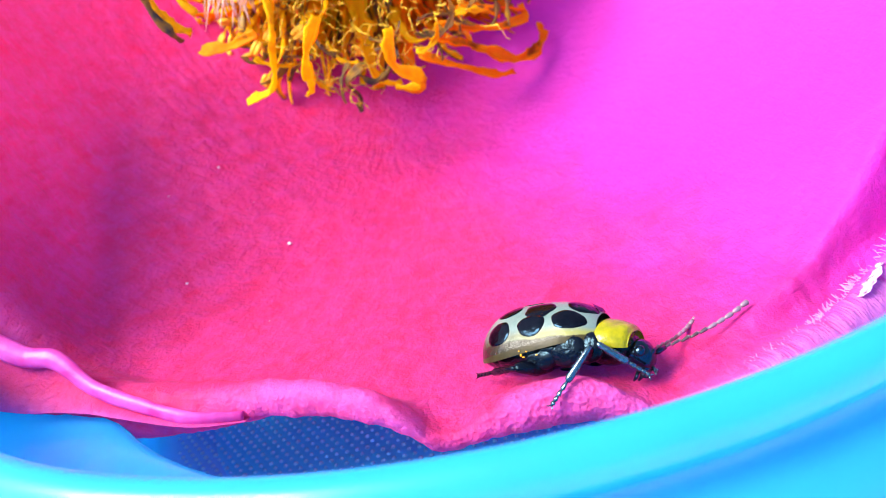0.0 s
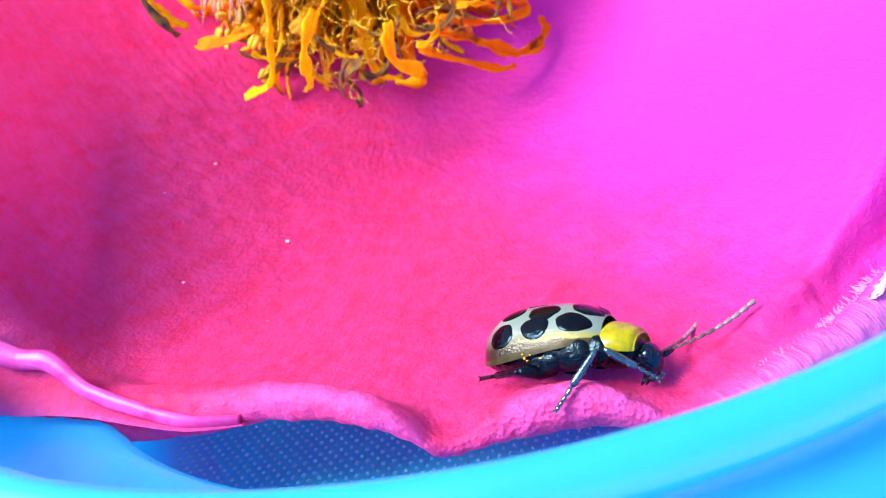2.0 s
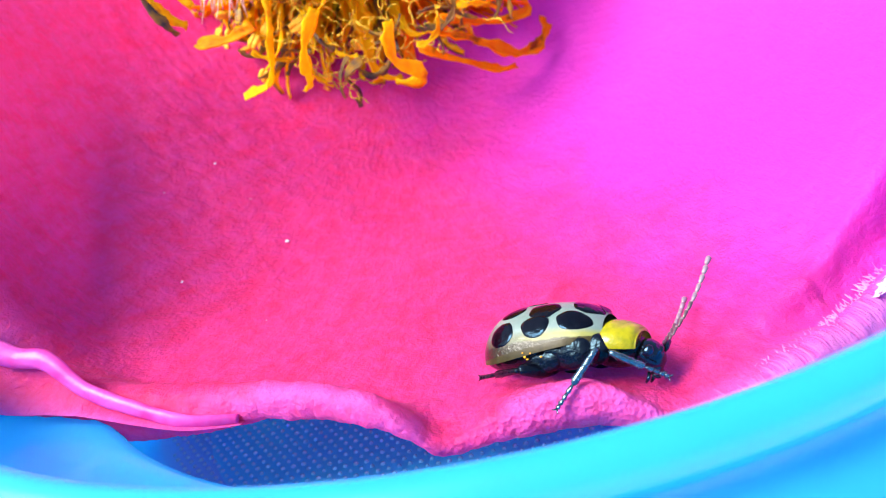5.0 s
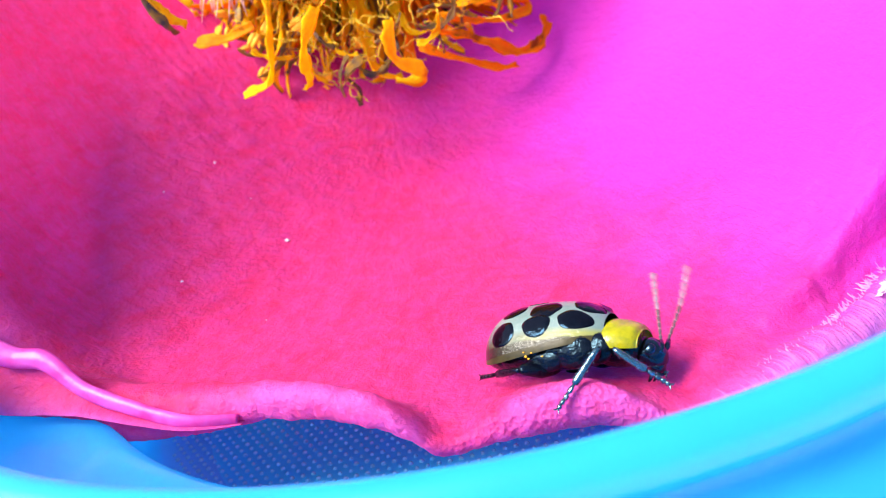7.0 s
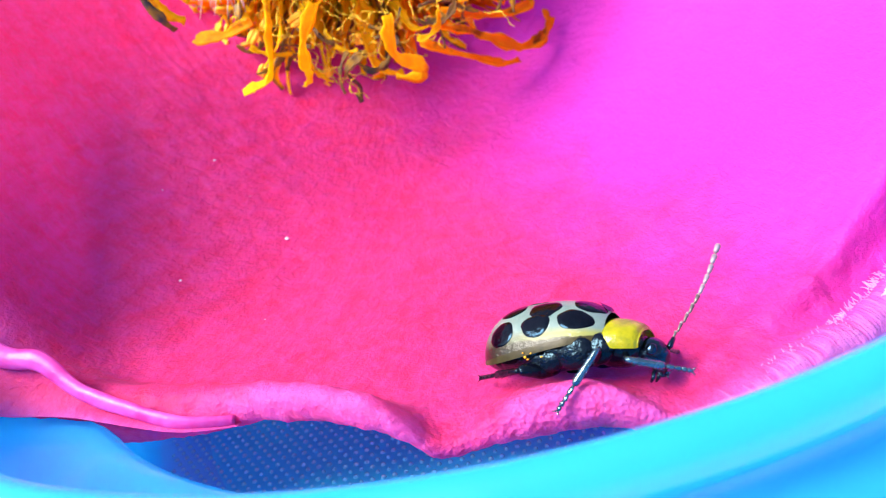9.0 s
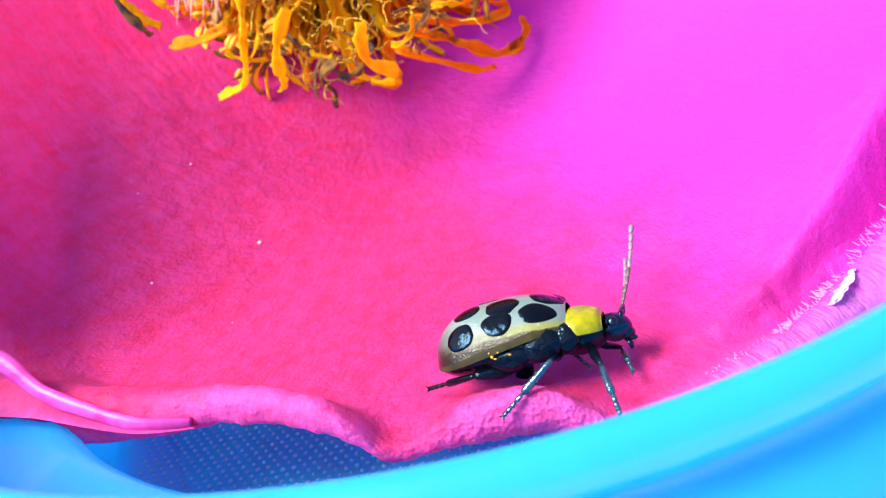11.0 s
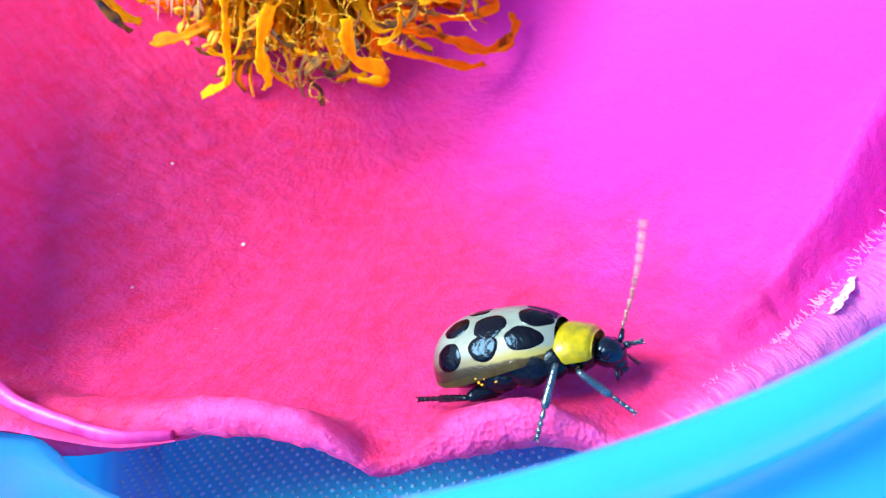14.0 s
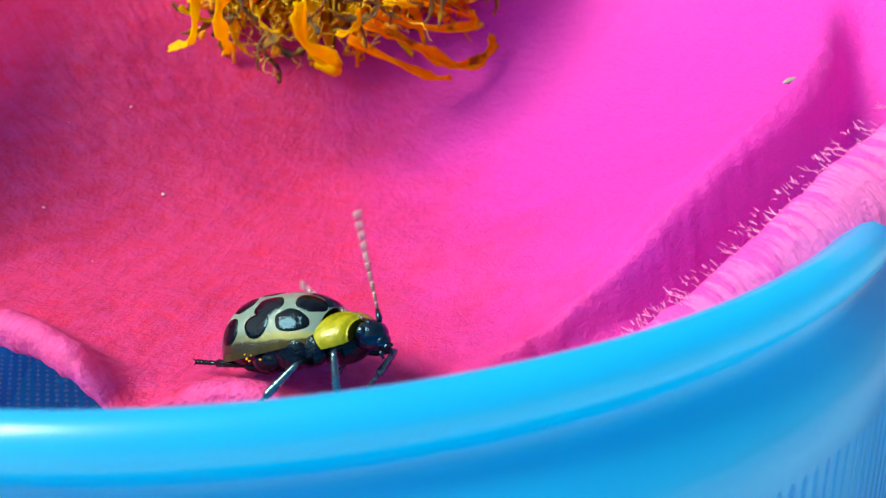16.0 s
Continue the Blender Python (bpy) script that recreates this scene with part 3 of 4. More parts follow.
def build_stamens(flower):
    rng = random.Random(5)
    kinds = []
    for k in range(34):
        length = rng.uniform(5.6, 8.4)
        curl = rng.choice([0.2, 0.8, 1.6, -1.4, 3.0, -2.6])
        path, d = stamen_path(rng, length, rng.uniform(-0.2, 0.9), curl)
        strip = k % 3 != 1
        w = rng.uniform(0.24, 0.44) if strip else rng.uniform(0.09, 0.14)
        ph = rng.uniform(0, 6)
        rad = [w * (0.6 + 0.5 * math.sin(math.pi * min(1, 0.15 + i / 24))) * (1 + 0.3 * math.sin(i * 1.5 + ph)) * (1 if i < 21 else 0.75) for i in range(25)]
        mat = M_DRY if k % 11 == 3 else (M_ORANGE if k % 7 in (1, 2) else M_YELLOW)
        shape = ribbon(path, rad, 0.03, rng.uniform(0.1, 0.8), rng.uniform(-2.0, 2.0), rng) if strip else tube(path, rad, 7, 0.6, rng.uniform(-2.5, 2.5))
        rim = [1 if strip and k % 4 == 0 and q < 240 and (q % 10 in (3, 4, 5) and q // 10 > 9) else 0 for q in range(len(shape[1]))]
        fil = mesh("filament", *shape, [mat, M_DRY], slots=rim)
        anther = None
        if not strip:
            a = join(ellipsoid(0.38, 0.17, 0.13, 0, 0.1, 0, 8, 6), ellipsoid(0.36, 0.16, 0.13, 0.02, -0.1, 0.02, 8, 6))
            anther = mesh("anther", *a, M_ANTHER_DARK if k % 5 == 0 else M_ANTHER)
        kinds.append((fil, anther, Vector(path[-1]), d))
    base, axis = Vector((-1.5, 14.8, 18.8)), Vector((0, -0.93, -0.36)).normalized()
    u = Vector((1, 0, 0))
    w = axis.cross(u).normalized()
    made = 0
    n = 1450
    for i in range(n):
        s = (i + 0.5) / n
        tilt = radians(26 + 70 * s ** 0.75)
        phi = i * 2.39996 + rng.uniform(-0.2, 0.2)
        out = u * math.cos(phi) + w * math.sin(phi)
        d = (axis * math.cos(tilt) + out * math.sin(tilt) + u * 0.4 * math.cos(phi)).normalized()
        start = base + out * rng.uniform(0.6, 2.2) + u * (0.9 * math.cos(phi)) + axis * rng.uniform(-0.6, 0.3)
        if (start + d * 7.5).z > 23:
            continue
        pick = rng.randrange(34)
        # the yellow ones stand on one side, the orange on the other
        if rng.random() < 0.75 and (pick % 7 in (1, 2)) != (math.cos(phi) > 0.15):
            pick = rng.choice([q for q in range(34) if (q % 7 in (1, 2)) == (math.cos(phi) > 0.15)])
        fil, anther, tip, td = kinds[pick]
        bend = (out * math.cos(tilt) - axis * math.sin(tilt)).normalized()
        side = d.cross(bend)
        spin = Matrix.Rotation(rng.uniform(-1.9, 1.9), 4, "Z")
        sc = rng.uniform(0.62, 1.12)
        m = Matrix((bend, side, d)).transposed().to_4x4() @ spin
        m = Matrix.Translation(start * MM) @ m @ Matrix.Diagonal((sc, sc, sc, 1))
        if (m @ (tip * MM)).z < (11.3 + 0.02 * (tip.x + 2) ** 2) * MM:
            continue
        st = part("stamen", fil, flower, m=m)
        if anther:
            q = td.to_track_quat("X", "Z").to_matrix().to_4x4()
            part("anther", anther, st, m=Matrix.Translation(tip * MM) @ q)
        made += 1
    # the larger withered ribbons that stand out of the tuft
    ribbons = [
        (M_YELLOW, [(-6.2, 8.5, 18.4), (-6.4, 7.2, 16.6), (-6.7, 6.9, 15.2), (-7.1, 7.2, 14.0), (-7.7, 7.5, 13.7), (-8.6, 7.6, 13.5)]),
        (M_YELLOW, [(-4.2, 5.6, 16.8), (-5.1, 5.5, 15.4), (-5.3, 6.1, 14.3), (-5.4, 6.9, 13.5), (-5.8, 7.3, 13.3)]),
        (M_YELLOW, [(-1.3, 5.1, 15.7), (-1.5, 5.5, 14.0), (-0.5, 6.6, 12.9), (-0.7, 6.9, 12.4), (-1.7, 7.5, 12.6)]),
        (M_DRY, [(-11.5, 7.1, 20.2), (-11.3, 7.0, 18.6), (-10.8, 7.0, 17.5), (-10.5, 7.3, 16.9)]),
        (M_DRY, [(-2.9, 6.6, 14.1), (-3.8, 6.9, 13.5), (-3.4, 7.5, 12.6), (-3.5, 7.9, 12.0), (-3.7, 7.9, 12.2)]),
        (M_YELLOW, [(-11.6, 7.4, 20.0), (-11.2, 7.3, 18.7), (-10.6, 7.2, 17.7), (-10.0, 7.6, 17.2)]),
        (M_YELLOW, [(-10.6, 8.2, 20.2), (-10.2, 8.0, 18.8), (-9.6, 7.8, 17.9)]),
        (M_DRY, [(3.3, 9.2, 14.9), (1.6, 8.2, 15.1), (0.7, 7.7, 15.4), (-0.0, 7.2, 15.4)]),
        (M_ORANGE, [(0.4, 8.8, 14.2), (2.2, 9.5, 13.3), (4.0, 10.1, 12.1), (5.2, 10.6, 11.9), (6.1, 11.3, 12.4), (6.1, 11.9, 13.1)]),
        (M_ORANGE, [(-0.3, 8.6, 13.6), (1.7, 9.1, 12.4), (3.3, 9.8, 11.5), (4.3, 10.3, 11.3)]),
        (M_ORANGE, [(1.0, 8.0, 14.8), (3.4, 9.7, 13.8), (5.3, 10.8, 13.7), (5.3, 11.1, 14.4)]),
        (M_ORANGE, [(1.6, 8.2, 15.3), (4.0, 10.1, 14.7), (5.4, 11.0, 14.0)]),
        (M_ORANGE, [(-10.1, 8.6, 16.2), (-8.6, 7.5, 16.2), (-7.1, 6.6, 16.6)]),
    ]
    for mat, knots in ribbons:
        path = [tuple(p) for p in spline(knots, 5)]
        w = rng.uniform(0.26, 0.38) * (0.75 if mat == M_DRY else 1)
        rad = [w * (0.8 + 0.25 * math.sin(i * 0.9)) * (1 if i < len(path) - 3 else 0.7) for i in range(len(path))]
        part("stamen", mesh("filament", *ribbon(path, rad, 0.03, rng.uniform(0.2, 0.7), rng.uniform(-1.5, 1.5), rng), mat), flower, "broad curled withered stamen")
    # dry slate-coloured curls along the lower border of the tuft
    for k in range(22):
        x = -8.0 + 13.0 * (k + rng.uniform(0.1, 0.9)) / 22
        p = Vector((x, 6.9 + 0.12 * abs(x + 2.5) + rng.uniform(-0.3, 0.5), 13.5 + 0.045 * (x + 2.2) ** 2 + rng.uniform(-0.2, 1.2)))
        d = Vector((rng.uniform(-1, 1), rng.uniform(-0.3, 0.3), rng.uniform(-0.9, 0.2))).normalized()
        turn = rng.choice((-1, 1)) * rng.uniform(0.04, 0.20)
        path = [tuple(p)]
        for _ in range(14):
            d = (d + Vector((d.z, 0, -d.x)) * turn + Vector((0, rng.uniform(-0.2, 0.2), 0))).normalized()
            p = p + d * rng.uniform(0.10, 0.17)
            path.append(tuple(p))
        w = rng.uniform(0.10, 0.2)
        rad = [w * (0.75 + 0.3 * math.sin(i * 1.1 + k)) * (1 if i < 12 else 0.6) for i in range(15)]
        part("stamen", mesh("filament", *ribbon(path, rad, 0.025, rng.uniform(0.2, 0.9), rng.uniform(-2.5, 2.5), rng), M_DRY if k % 4 else M_YELLOW), flower, "small curled dry stamen")
    # core that carries the stamens
    v, f = ellipsoid(2.6, 3.4, 3.4, 0, 0, 0, 24, 14)
    part("receptacle", mesh("receptacle", v, f, M_ORANGE), flower, "orange boss under the stamens", Matrix.Translation(base * MM) @ axis.to_track_quat("X", "Z").to_matrix().to_4x4())
    # tangled threads of pollen
    for k in range(260):
        p = base + Vector((rng.uniform(-6.5, 6.5), rng.uniform(-8.3, -4.6), rng.uniform(-5.8, 0.2)))
        off = Vector((p.x - base.x, 0, p.z - base.z))
        if off.length > 6.2:
            continue
        path, d = [tuple(p)], Vector((rng.uniform(-1, 1), rng.uniform(-1, 1), rng.uniform(-1, 1))).normalized()
        for _ in range(18):
            d = (d + 0.55 * Vector((rng.uniform(-1, 1), rng.uniform(-1, 1), rng.uniform(-1, 1)))).normalized()
            p = p + d * 0.10
            path.append(tuple(p))
        part("pollen_thread", mesh("pollen_thread", *tube(path, [rng.choice((0.014, 0.016, 0.018, 0.02, 0.05)) for _ in path], 5), M_THREAD), flower, "thin olive tangled thread")
    # pale silky styles
    for k in range(60):
        a = Vector((-7.4 + rng.uniform(-1.2, 1.2), 8.6 + rng.uniform(-0.6, 0.8), 19.9 + rng.uniform(-0.4, 0.8)))
        b = a + Vector((rng.uniform(-1.4, 0.6), rng.uniform(-0.9, 0.3), rng.uniform(-3.0, -1.6)))
        c = (a + b) / 2 + Vector((rng.uniform(-0.3, 0.3), -0.5, rng.uniform(-0.2, 0.4)))
        path = [tuple(a.lerp(c, t).lerp(c.lerp(b, t), t)) for t in np.linspace(0, 1, 9)]
        part("style", mesh("style", *tube(path, [0.028] * 8 + [0.014], 5), M_HAIR), flower, "pale silky style hair")


flower = tagged(new("rose_flower"), "open deep-pink rose blossom with curled petal margins and withered yellow stamens", "flower")
build_petal(flower)
build_lobe(flower)
build_fringe(flower)
build_stamens(flower)


def petal_height(x, y):
    a, r = math.degrees(math.atan2(y - QY, x - QX)), math.hypot(x - QX, y - QY)
    prof = petal_profile(int((a + 180) / 360 * NA) % NA)
    return min(prof[:73], key=lambda q: abs(q[0] - r))[1]


def build_specks():
    for x, y, z, s in ((-7.93, 3.11, 7.86, 0.10), (-12.06, 0.56, 8.18, 0.07), (-10.81, 7.24, 10.90, 0.07), (-9.4, 5.6, 8.0, 0.03), (-5.2, 4.4, 8.0, 0.025), (-12.9, 5.2, 8.0, 0.035), (-8.6, -2.4, 8.0, 0.025)):
        v, f = ellipsoid(s, s * 0.8, s * 0.7, 0, 0, 0, 7, 5)
        rng = random.Random(int(x * 10))
        v = [tuple(c * rng.uniform(0.7, 1.2) for c in p) for p in v]
        ob = new("pollen_grain", mesh("pollen_grain", v, f, M_SPECK, False))
        ob.matrix_world = mm(x, y, petal_height(x, y) + 0.05)
        tagged(ob, "tiny glittering white grain lying on the petal", "grain", "grains on the petal")


build_specks()


def build_sliver():
    """A dry grey crumb that lies on the outer fold of the petal."""
    x, y = 16.0, -5.6
    path = [(-0.42, 0, 0), (-0.2, 0.05, 0.03), (0.05, -0.02, 0.05), (0.3, 0.04, 0.02), (0.45, 0.1, 0)]
    ob = new("dry_sliver", mesh("dry_sliver", *tube(path, [0.03, 0.09, 0.11, 0.07, 0.02], 7, 0.5), M_CRUMB))
    ob.matrix_world = mm(x, y, petal_height(x, y) + 0.08, 0, 0, 25)
    tagged(ob, "dry grey sliver lying on the petal fold", "plant crumb")


build_sliver()


# ---- the beetle ----
BX0, BX1 = -2.82, 1.2


def girth(x):
    u = (x - BX0) / (BX1 - BX0)
    return (1 - ((u - 0.45) / 0.64) ** 3.0) ** 0.5 if u > 0.45 else max(0.0, 1 - ((0.45 - u) / 0.45) ** 2.4) ** 0.5


def on_elytron(x, phi, side, lift=0.0):
    """A point of the wing case: phi from the seam (0) to the margin (90)."""
    g = girth(x)
    a = radians(phi)
    return (x, side * ((1.35 * g + lift) * math.sin(a) + 0.008), (1.42 * g + lift) * math.cos(a))


def build_beetle():
    beetle = tagged(new("spotted_beetle"), "cream black-spotted beetle with yellow neck shield on the petal margin", "beetle")
    # wing cases, each with its spots and its yellow margin
    spots = [(0.50, 53, 0.50, 15), (-0.60, 59, 0.43, 15), (-0.46, 33, 0.48, 17), (-1.72, 63, 0.43, 17), (-1.52, 26, 0.43, 14), (0.74, 17, 0.44, 20), (-0.95, 5.5, 0.3, 4.6)]
    xs = [BX0 + (BX1 - BX0) * (0.5 - 0.5 * math.cos(math.pi * i / 36)) for i in range(37)]
    for side in (-1, 1):
        low = [80 + 20 * (1 - (x - BX0) / (BX1 - BX0)) ** 1.2 for x in xs]
        verts = [on_elytron(x, phi, side) for x, lo in zip(xs, low) for phi in np.linspace(0, lo, 20)]
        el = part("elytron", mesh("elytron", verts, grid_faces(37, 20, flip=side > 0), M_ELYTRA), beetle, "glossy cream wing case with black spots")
        verts = [on_elytron(x, lo + d, side, 0.018) for x, lo in zip(xs, low) for d in (-4, -2, 0, 2, 4)]
        part("margin", mesh("margin", verts, grid_faces(37, 5, flip=side > 0), M_MARGIN), el, "yellow margin")
        rng = random.Random(11)
        for x, phi, ax, ap in spots:
            v = [on_elytron(x, phi, side, 0.014)]
            wob = [rng.uniform(0.9, 1.12) for _ in range(24)]
            for ring in (0.35, 0.7, 0.95, 1.0):
                for j in range(24):
                    a = 2 * math.pi * j / 24
                    q = ring * (0.5 * wob[j] + 0.25 * (wob[j - 1] + wob[(j + 1) % 24]))
                    v.append(on_elytron(min(1.17, x + ax * q * math.cos(a)), max(0.6, phi + ap * q * math.sin(a)), side, 0.014 if ring < 1 else 0.002))
            f = [(0, 1 + (j + 1) % 24, 1 + j) for j in range(24)]
            f += [(1 + k * 24 + j, 1 + k * 24 + (j + 1) % 24, 25 + k * 24 + (j + 1) % 24, 25 + k * 24 + j) for k in range(3) for j in range(24)]
            part("spot", mesh("spot", v, [q if side < 0 else q[::-1] for q in f], M_SPOT), el, "shiny black spot")
    rng = random.Random(4)
    for k in range(5):
        x, phi = -0.7 + rng.uniform(-0.45, 0.35), 93 + rng.uniform(-4, 5)
        q = on_elytron(x, phi, -1, 0.05)
        v, f = ellipsoid(*(rng.uniform(0.02, 0.045) for _ in range(3)), *q, 7, 5)
        part("pollen_speck", mesh("pollen_speck", v, f, M_ANTHER), beetle, "yellow pollen stuck to the flank")
    # underside: abdomen with rings, and thorax
    v = []
    for i in range(41):
        x = -2.82 + 3.95 * i / 40
        g = girth(x) * (1 - 0.03 * (math.sin(x * 9) > 0.75))
        for j in range(20):
            a = 2 * math.pi * j / 20
            v.append((x, 1.26 * g * math.cos(a), 0.0 + (0.58 if math.sin(a) < 0 else 0.4) * g * math.sin(a)))
    part("abdomen", mesh("abdomen", v, grid_faces(41, 20, True), M_LEG), beetle, "shiny black underside")
    v, f = ellipsoid(0.8, 0.78, 0.55, 1.35, 0, -0.12, 20, 12)
    part("thorax", mesh("thorax", v, f, M_LEG), beetle, "black thorax between the legs")
    for side in (-1, 1):
        for cx, cz, rx, rz in ((1.0, -0.10, 0.44, 0.44), (0.36, -0.08, 0.62, 0.52), (-0.50, -0.22, 0.62, 0.40)):
            v, f = ellipsoid(rx, 0.28, rz, cx, side * (0.80 if cx > 0.8 else 0.98), cz, 18, 12)
            part("side_plate", mesh("side_plate", v, f, M_LEG), beetle, "glossy blue-black side plate")
    v = [(1.18, -0.2, 0.90), (1.18, 0.2, 0.90), (0.82, 0, 1.22), (1.2, 0, 1.0)]
    part("scutellum", mesh("scutellum", v, [(0, 3, 2), (3, 1, 2), (0, 1, 3)], M_BLACK), beetle, "small black triangle between the wing cases")
    # pronotum, hinged at its hind edge: a rounded shield, narrower in front
    v = []
    for i in range(27):
        s = i / 26
        x = -0.06 + 1.0 * s
        rim = min(1.0, math.sqrt(max(0.0, 1 - (max(0, abs(s - 0.5) - 0.34) / 0.17) ** 2)))
        wd = (0.92 + 0.12 * math.sin(math.pi * (0.1 + 0.9 * s))) * (1 - 0.20 * s) * (0.80 + 0.20 * rim)
        ht = (0.66 + 0.08 * math.sin(math.pi * s)) * (1 - 0.20 * s) * (0.66 + 0.34 * rim)
        for j in range(26):
            a = radians(-14 + 208 * j / 25)
            dent = 1 - 0.06 * math.exp(-((a - 1.0) / 0.22) ** 2 - ((s - 0.5) / 0.16) ** 2) - 0.06 * math.exp(-((a - 2.14) / 0.22) ** 2 - ((s - 0.5) / 0.16) ** 2)
            v.append((x, wd * math.cos(a) * dent, ht * math.sin(a) * dent * (1.0 if a < math.pi and a > 0 else 0.8)))
    n = len(v)
    v += [(-0.02, 0, 0.15), (0.9, 0, 0.1)]
    f = grid_faces(27, 26) + [(n, j, j + 1) for j in range(25)] + [(n + 1, 26 * 26 + j + 1, 26 * 26 + j) for j in range(25)]
    pron = part("pronotum", mesh("pronotum", v, f, M_PRONOTUM), beetle, "glossy yellow-green neck shield")
    # head
    v, f = join(ellipsoid(0.55, 0.5, 0.46, 0.42, 0, 0, 20, 14), ellipsoid(0.26, 0.3, 0.26, 0.80, 0, -0.2, 14, 10), ellipsoid(0.14, 0.09, 0.09, 0.98, 0.1, -0.36, 8, 6), ellipsoid(0.14, 0.09, 0.09, 0.98, -0.1, -0.36, 8, 6))
    v = [(0.86 * x, 0.96 * y * (1 - 0.16 * x), 0.94 * z * (1 - 0.14 * x)) for x, y, z in v]
    head = part("head", mesh("head", v, f, M_BLACK), beetle, "glossy black head")
    for side in (-1, 1):
        v, f = ellipsoid(0.16, 0.13, 0.19, 0.34, side * 0.36, 0.12, 14, 10)
        part("eye", mesh("eye", v, f, M_BLACK), head, "bulging black eye")
        v, f = tube([(0.68, side * 0.15, -0.34), (0.78, side * 0.2, -0.46), (0.80, side * 0.18, -0.6)], [0.05, 0.06, 0.03], 6)
        part("palp", mesh("palp", v, f, M_BLACK), head, "short black mouth feeler")
    antennae = []
    for side in (-1, 1):
        v, f = tube([(0, 0, 0), (0, 0, 0.12), (0, 0, 0.36)], [0.05, 0.085, 0.06], 8)
        an = part("antenna", mesh("scape", v, f, M_BLACK), beetle, "long beaded dark feeler with pale joints")
        z, c = 0.36, 0.0
        for k in range(10):
            ln = 0.2 if k == 0 else 0.315
            c = 1.15 * ((z - 0.36) / 3.04) * ((z - 0.36) / 3.04 - 1)
            v, f = tube([(0.5 * c, 0, z), (0.5 * c + 0.01, 0, z + ln * 0.15), (0.5 * c + 0.02, 0, z + ln * 0.8), (0.5 * c + 0.02, 0, z + ln)], [0.026, 0.034 + 0.004 * k, 0.046 + 0.005 * k, 0.032], 8)
            part("antenna_segment", mesh("antenna_segment", v, f, [M_FEELER if k < 5 else M_FEELER_PALE, M_PALE], slots=[0] * 16 + [1] * 8 + [0, 1]), an)
            z += ln
        antennae.append(an)
    legs = {}
    for name, femur, shin, foot, thick in (("fore", 1.0, 1.0, 0.65, 0.14), ("mid", 1.15, 1.15, 0.75, 0.15), ("hind", 1.28, 1.2, 0.8, 0.30)):
        v, f = tube([(0, 0, 0), (0.12, 0, 0), (femur * 0.45, 0, 0.02), (femur * 0.9, 0, 0), (femur, 0, 0)], [thick * 0.6, thick * 0.75, thick, thick * 0.6, thick * 0.4], 10, 0.8)
        fem = mesh("femur", v, f, M_LEG)
        pts = [(0, 0, 0), (shin * 0.1, 0, 0), (shin * 0.9, 0, 0), (shin, 0, 0)]
        pieces = [tube(pts, [0.065, 0.085, 0.115, 0.075], 10)]
        x = shin
        for q in (0.36, 0.25, 0.22, 0.17):
            ln = foot * q
            pieces.append(tube([(x, 0, 0), (x + ln * 0.25, 0, 0), (x + ln * 0.85, 0, 0.0), (x + ln, 0, 0)], [0.045, 0.065, 0.092, 0.05], 8, 0.7))
            x += ln
        pieces.append(tube([(x, 0, 0), (x + 0.08, 0.06, 0), (x + 0.1, 0.1, -0.04)], [0.03, 0.022, 0.008], 5))
        pieces.append(tube([(x, 0, 0), (x + 0.08, -0.06, 0), (x + 0.1, -0.1, -0.04)], [0.03, 0.022, 0.008], 5))
        # bristles along the shin
        for b in range(26):
            bx = shin * (0.18 + 0.03 * b)
            a = b * 2.4
            pieces.append(tube([(bx, 0.07 * math.cos(a), 0.07 * math.sin(a)), (bx + 0.09, 0.15 * math.cos(a), 0.15 * math.sin(a))], [0.009, 0.003], 4))
        tib = mesh("tibia", *join(*pieces), M_LEG if name == "hind" else M_SHIN)
        for side in (-1, 1):
            leg = part("leg", fem, beetle, "shiny blue-black jointed leg")
            legs[name, side] = (leg, part("tibia", tib, leg), femur, shin + foot)
    return beetle, pron, head, antennae, legs


BEETLE, PRONOTUM, HEAD, ANTENNAE, LEGS = build_beetle()
COXA = {"fore": (1.55, 0.34, -0.42), "mid": (0.75, 0.5, -0.5), "hind": (-0.45, 0.5, -0.48)}
# where the beetle stands: seconds, place in mm, roll, tilt and heading in degrees
STANCE = [(0, 1.61, -10.91, 8.02, -33.9, -11.5, -30.6), (9.6, 1.61, -10.91, 8.02, -33.9, -11.5, -30.6), (11.4, 1.86, -10.89, 8.43, -30.1, -8.3, -10.3),
          (12.7, 1.86, -10.89, 8.43, -30.1, -8.3, -10.3), (13.6, 1.86, -11.05, 8.38, -14.9, -12.4, -27.0), (15.1, 1.86, -11.05, 8.38, -14.9, -12.4, -27.0), (15.5, 2.10, -11.05, 8.45, -14.9, -15.0, -25.0), (16, 2.42, -11.1, 8.48, -14.9, -17.0, -24.0)]
# pitch of the pronotum and of the head on the body
NOD = [(0, 12, 56), (7.0, 10, 46), (8.2, 11, 50), (9.6, 9, 42), (11.4, 4, 8), (12.8, 4, 8), (13.5, 8, 28), (14.5, 8, 32), (15.2, 6, 20), (15.6, -2, 4), (16, -4, 2)]
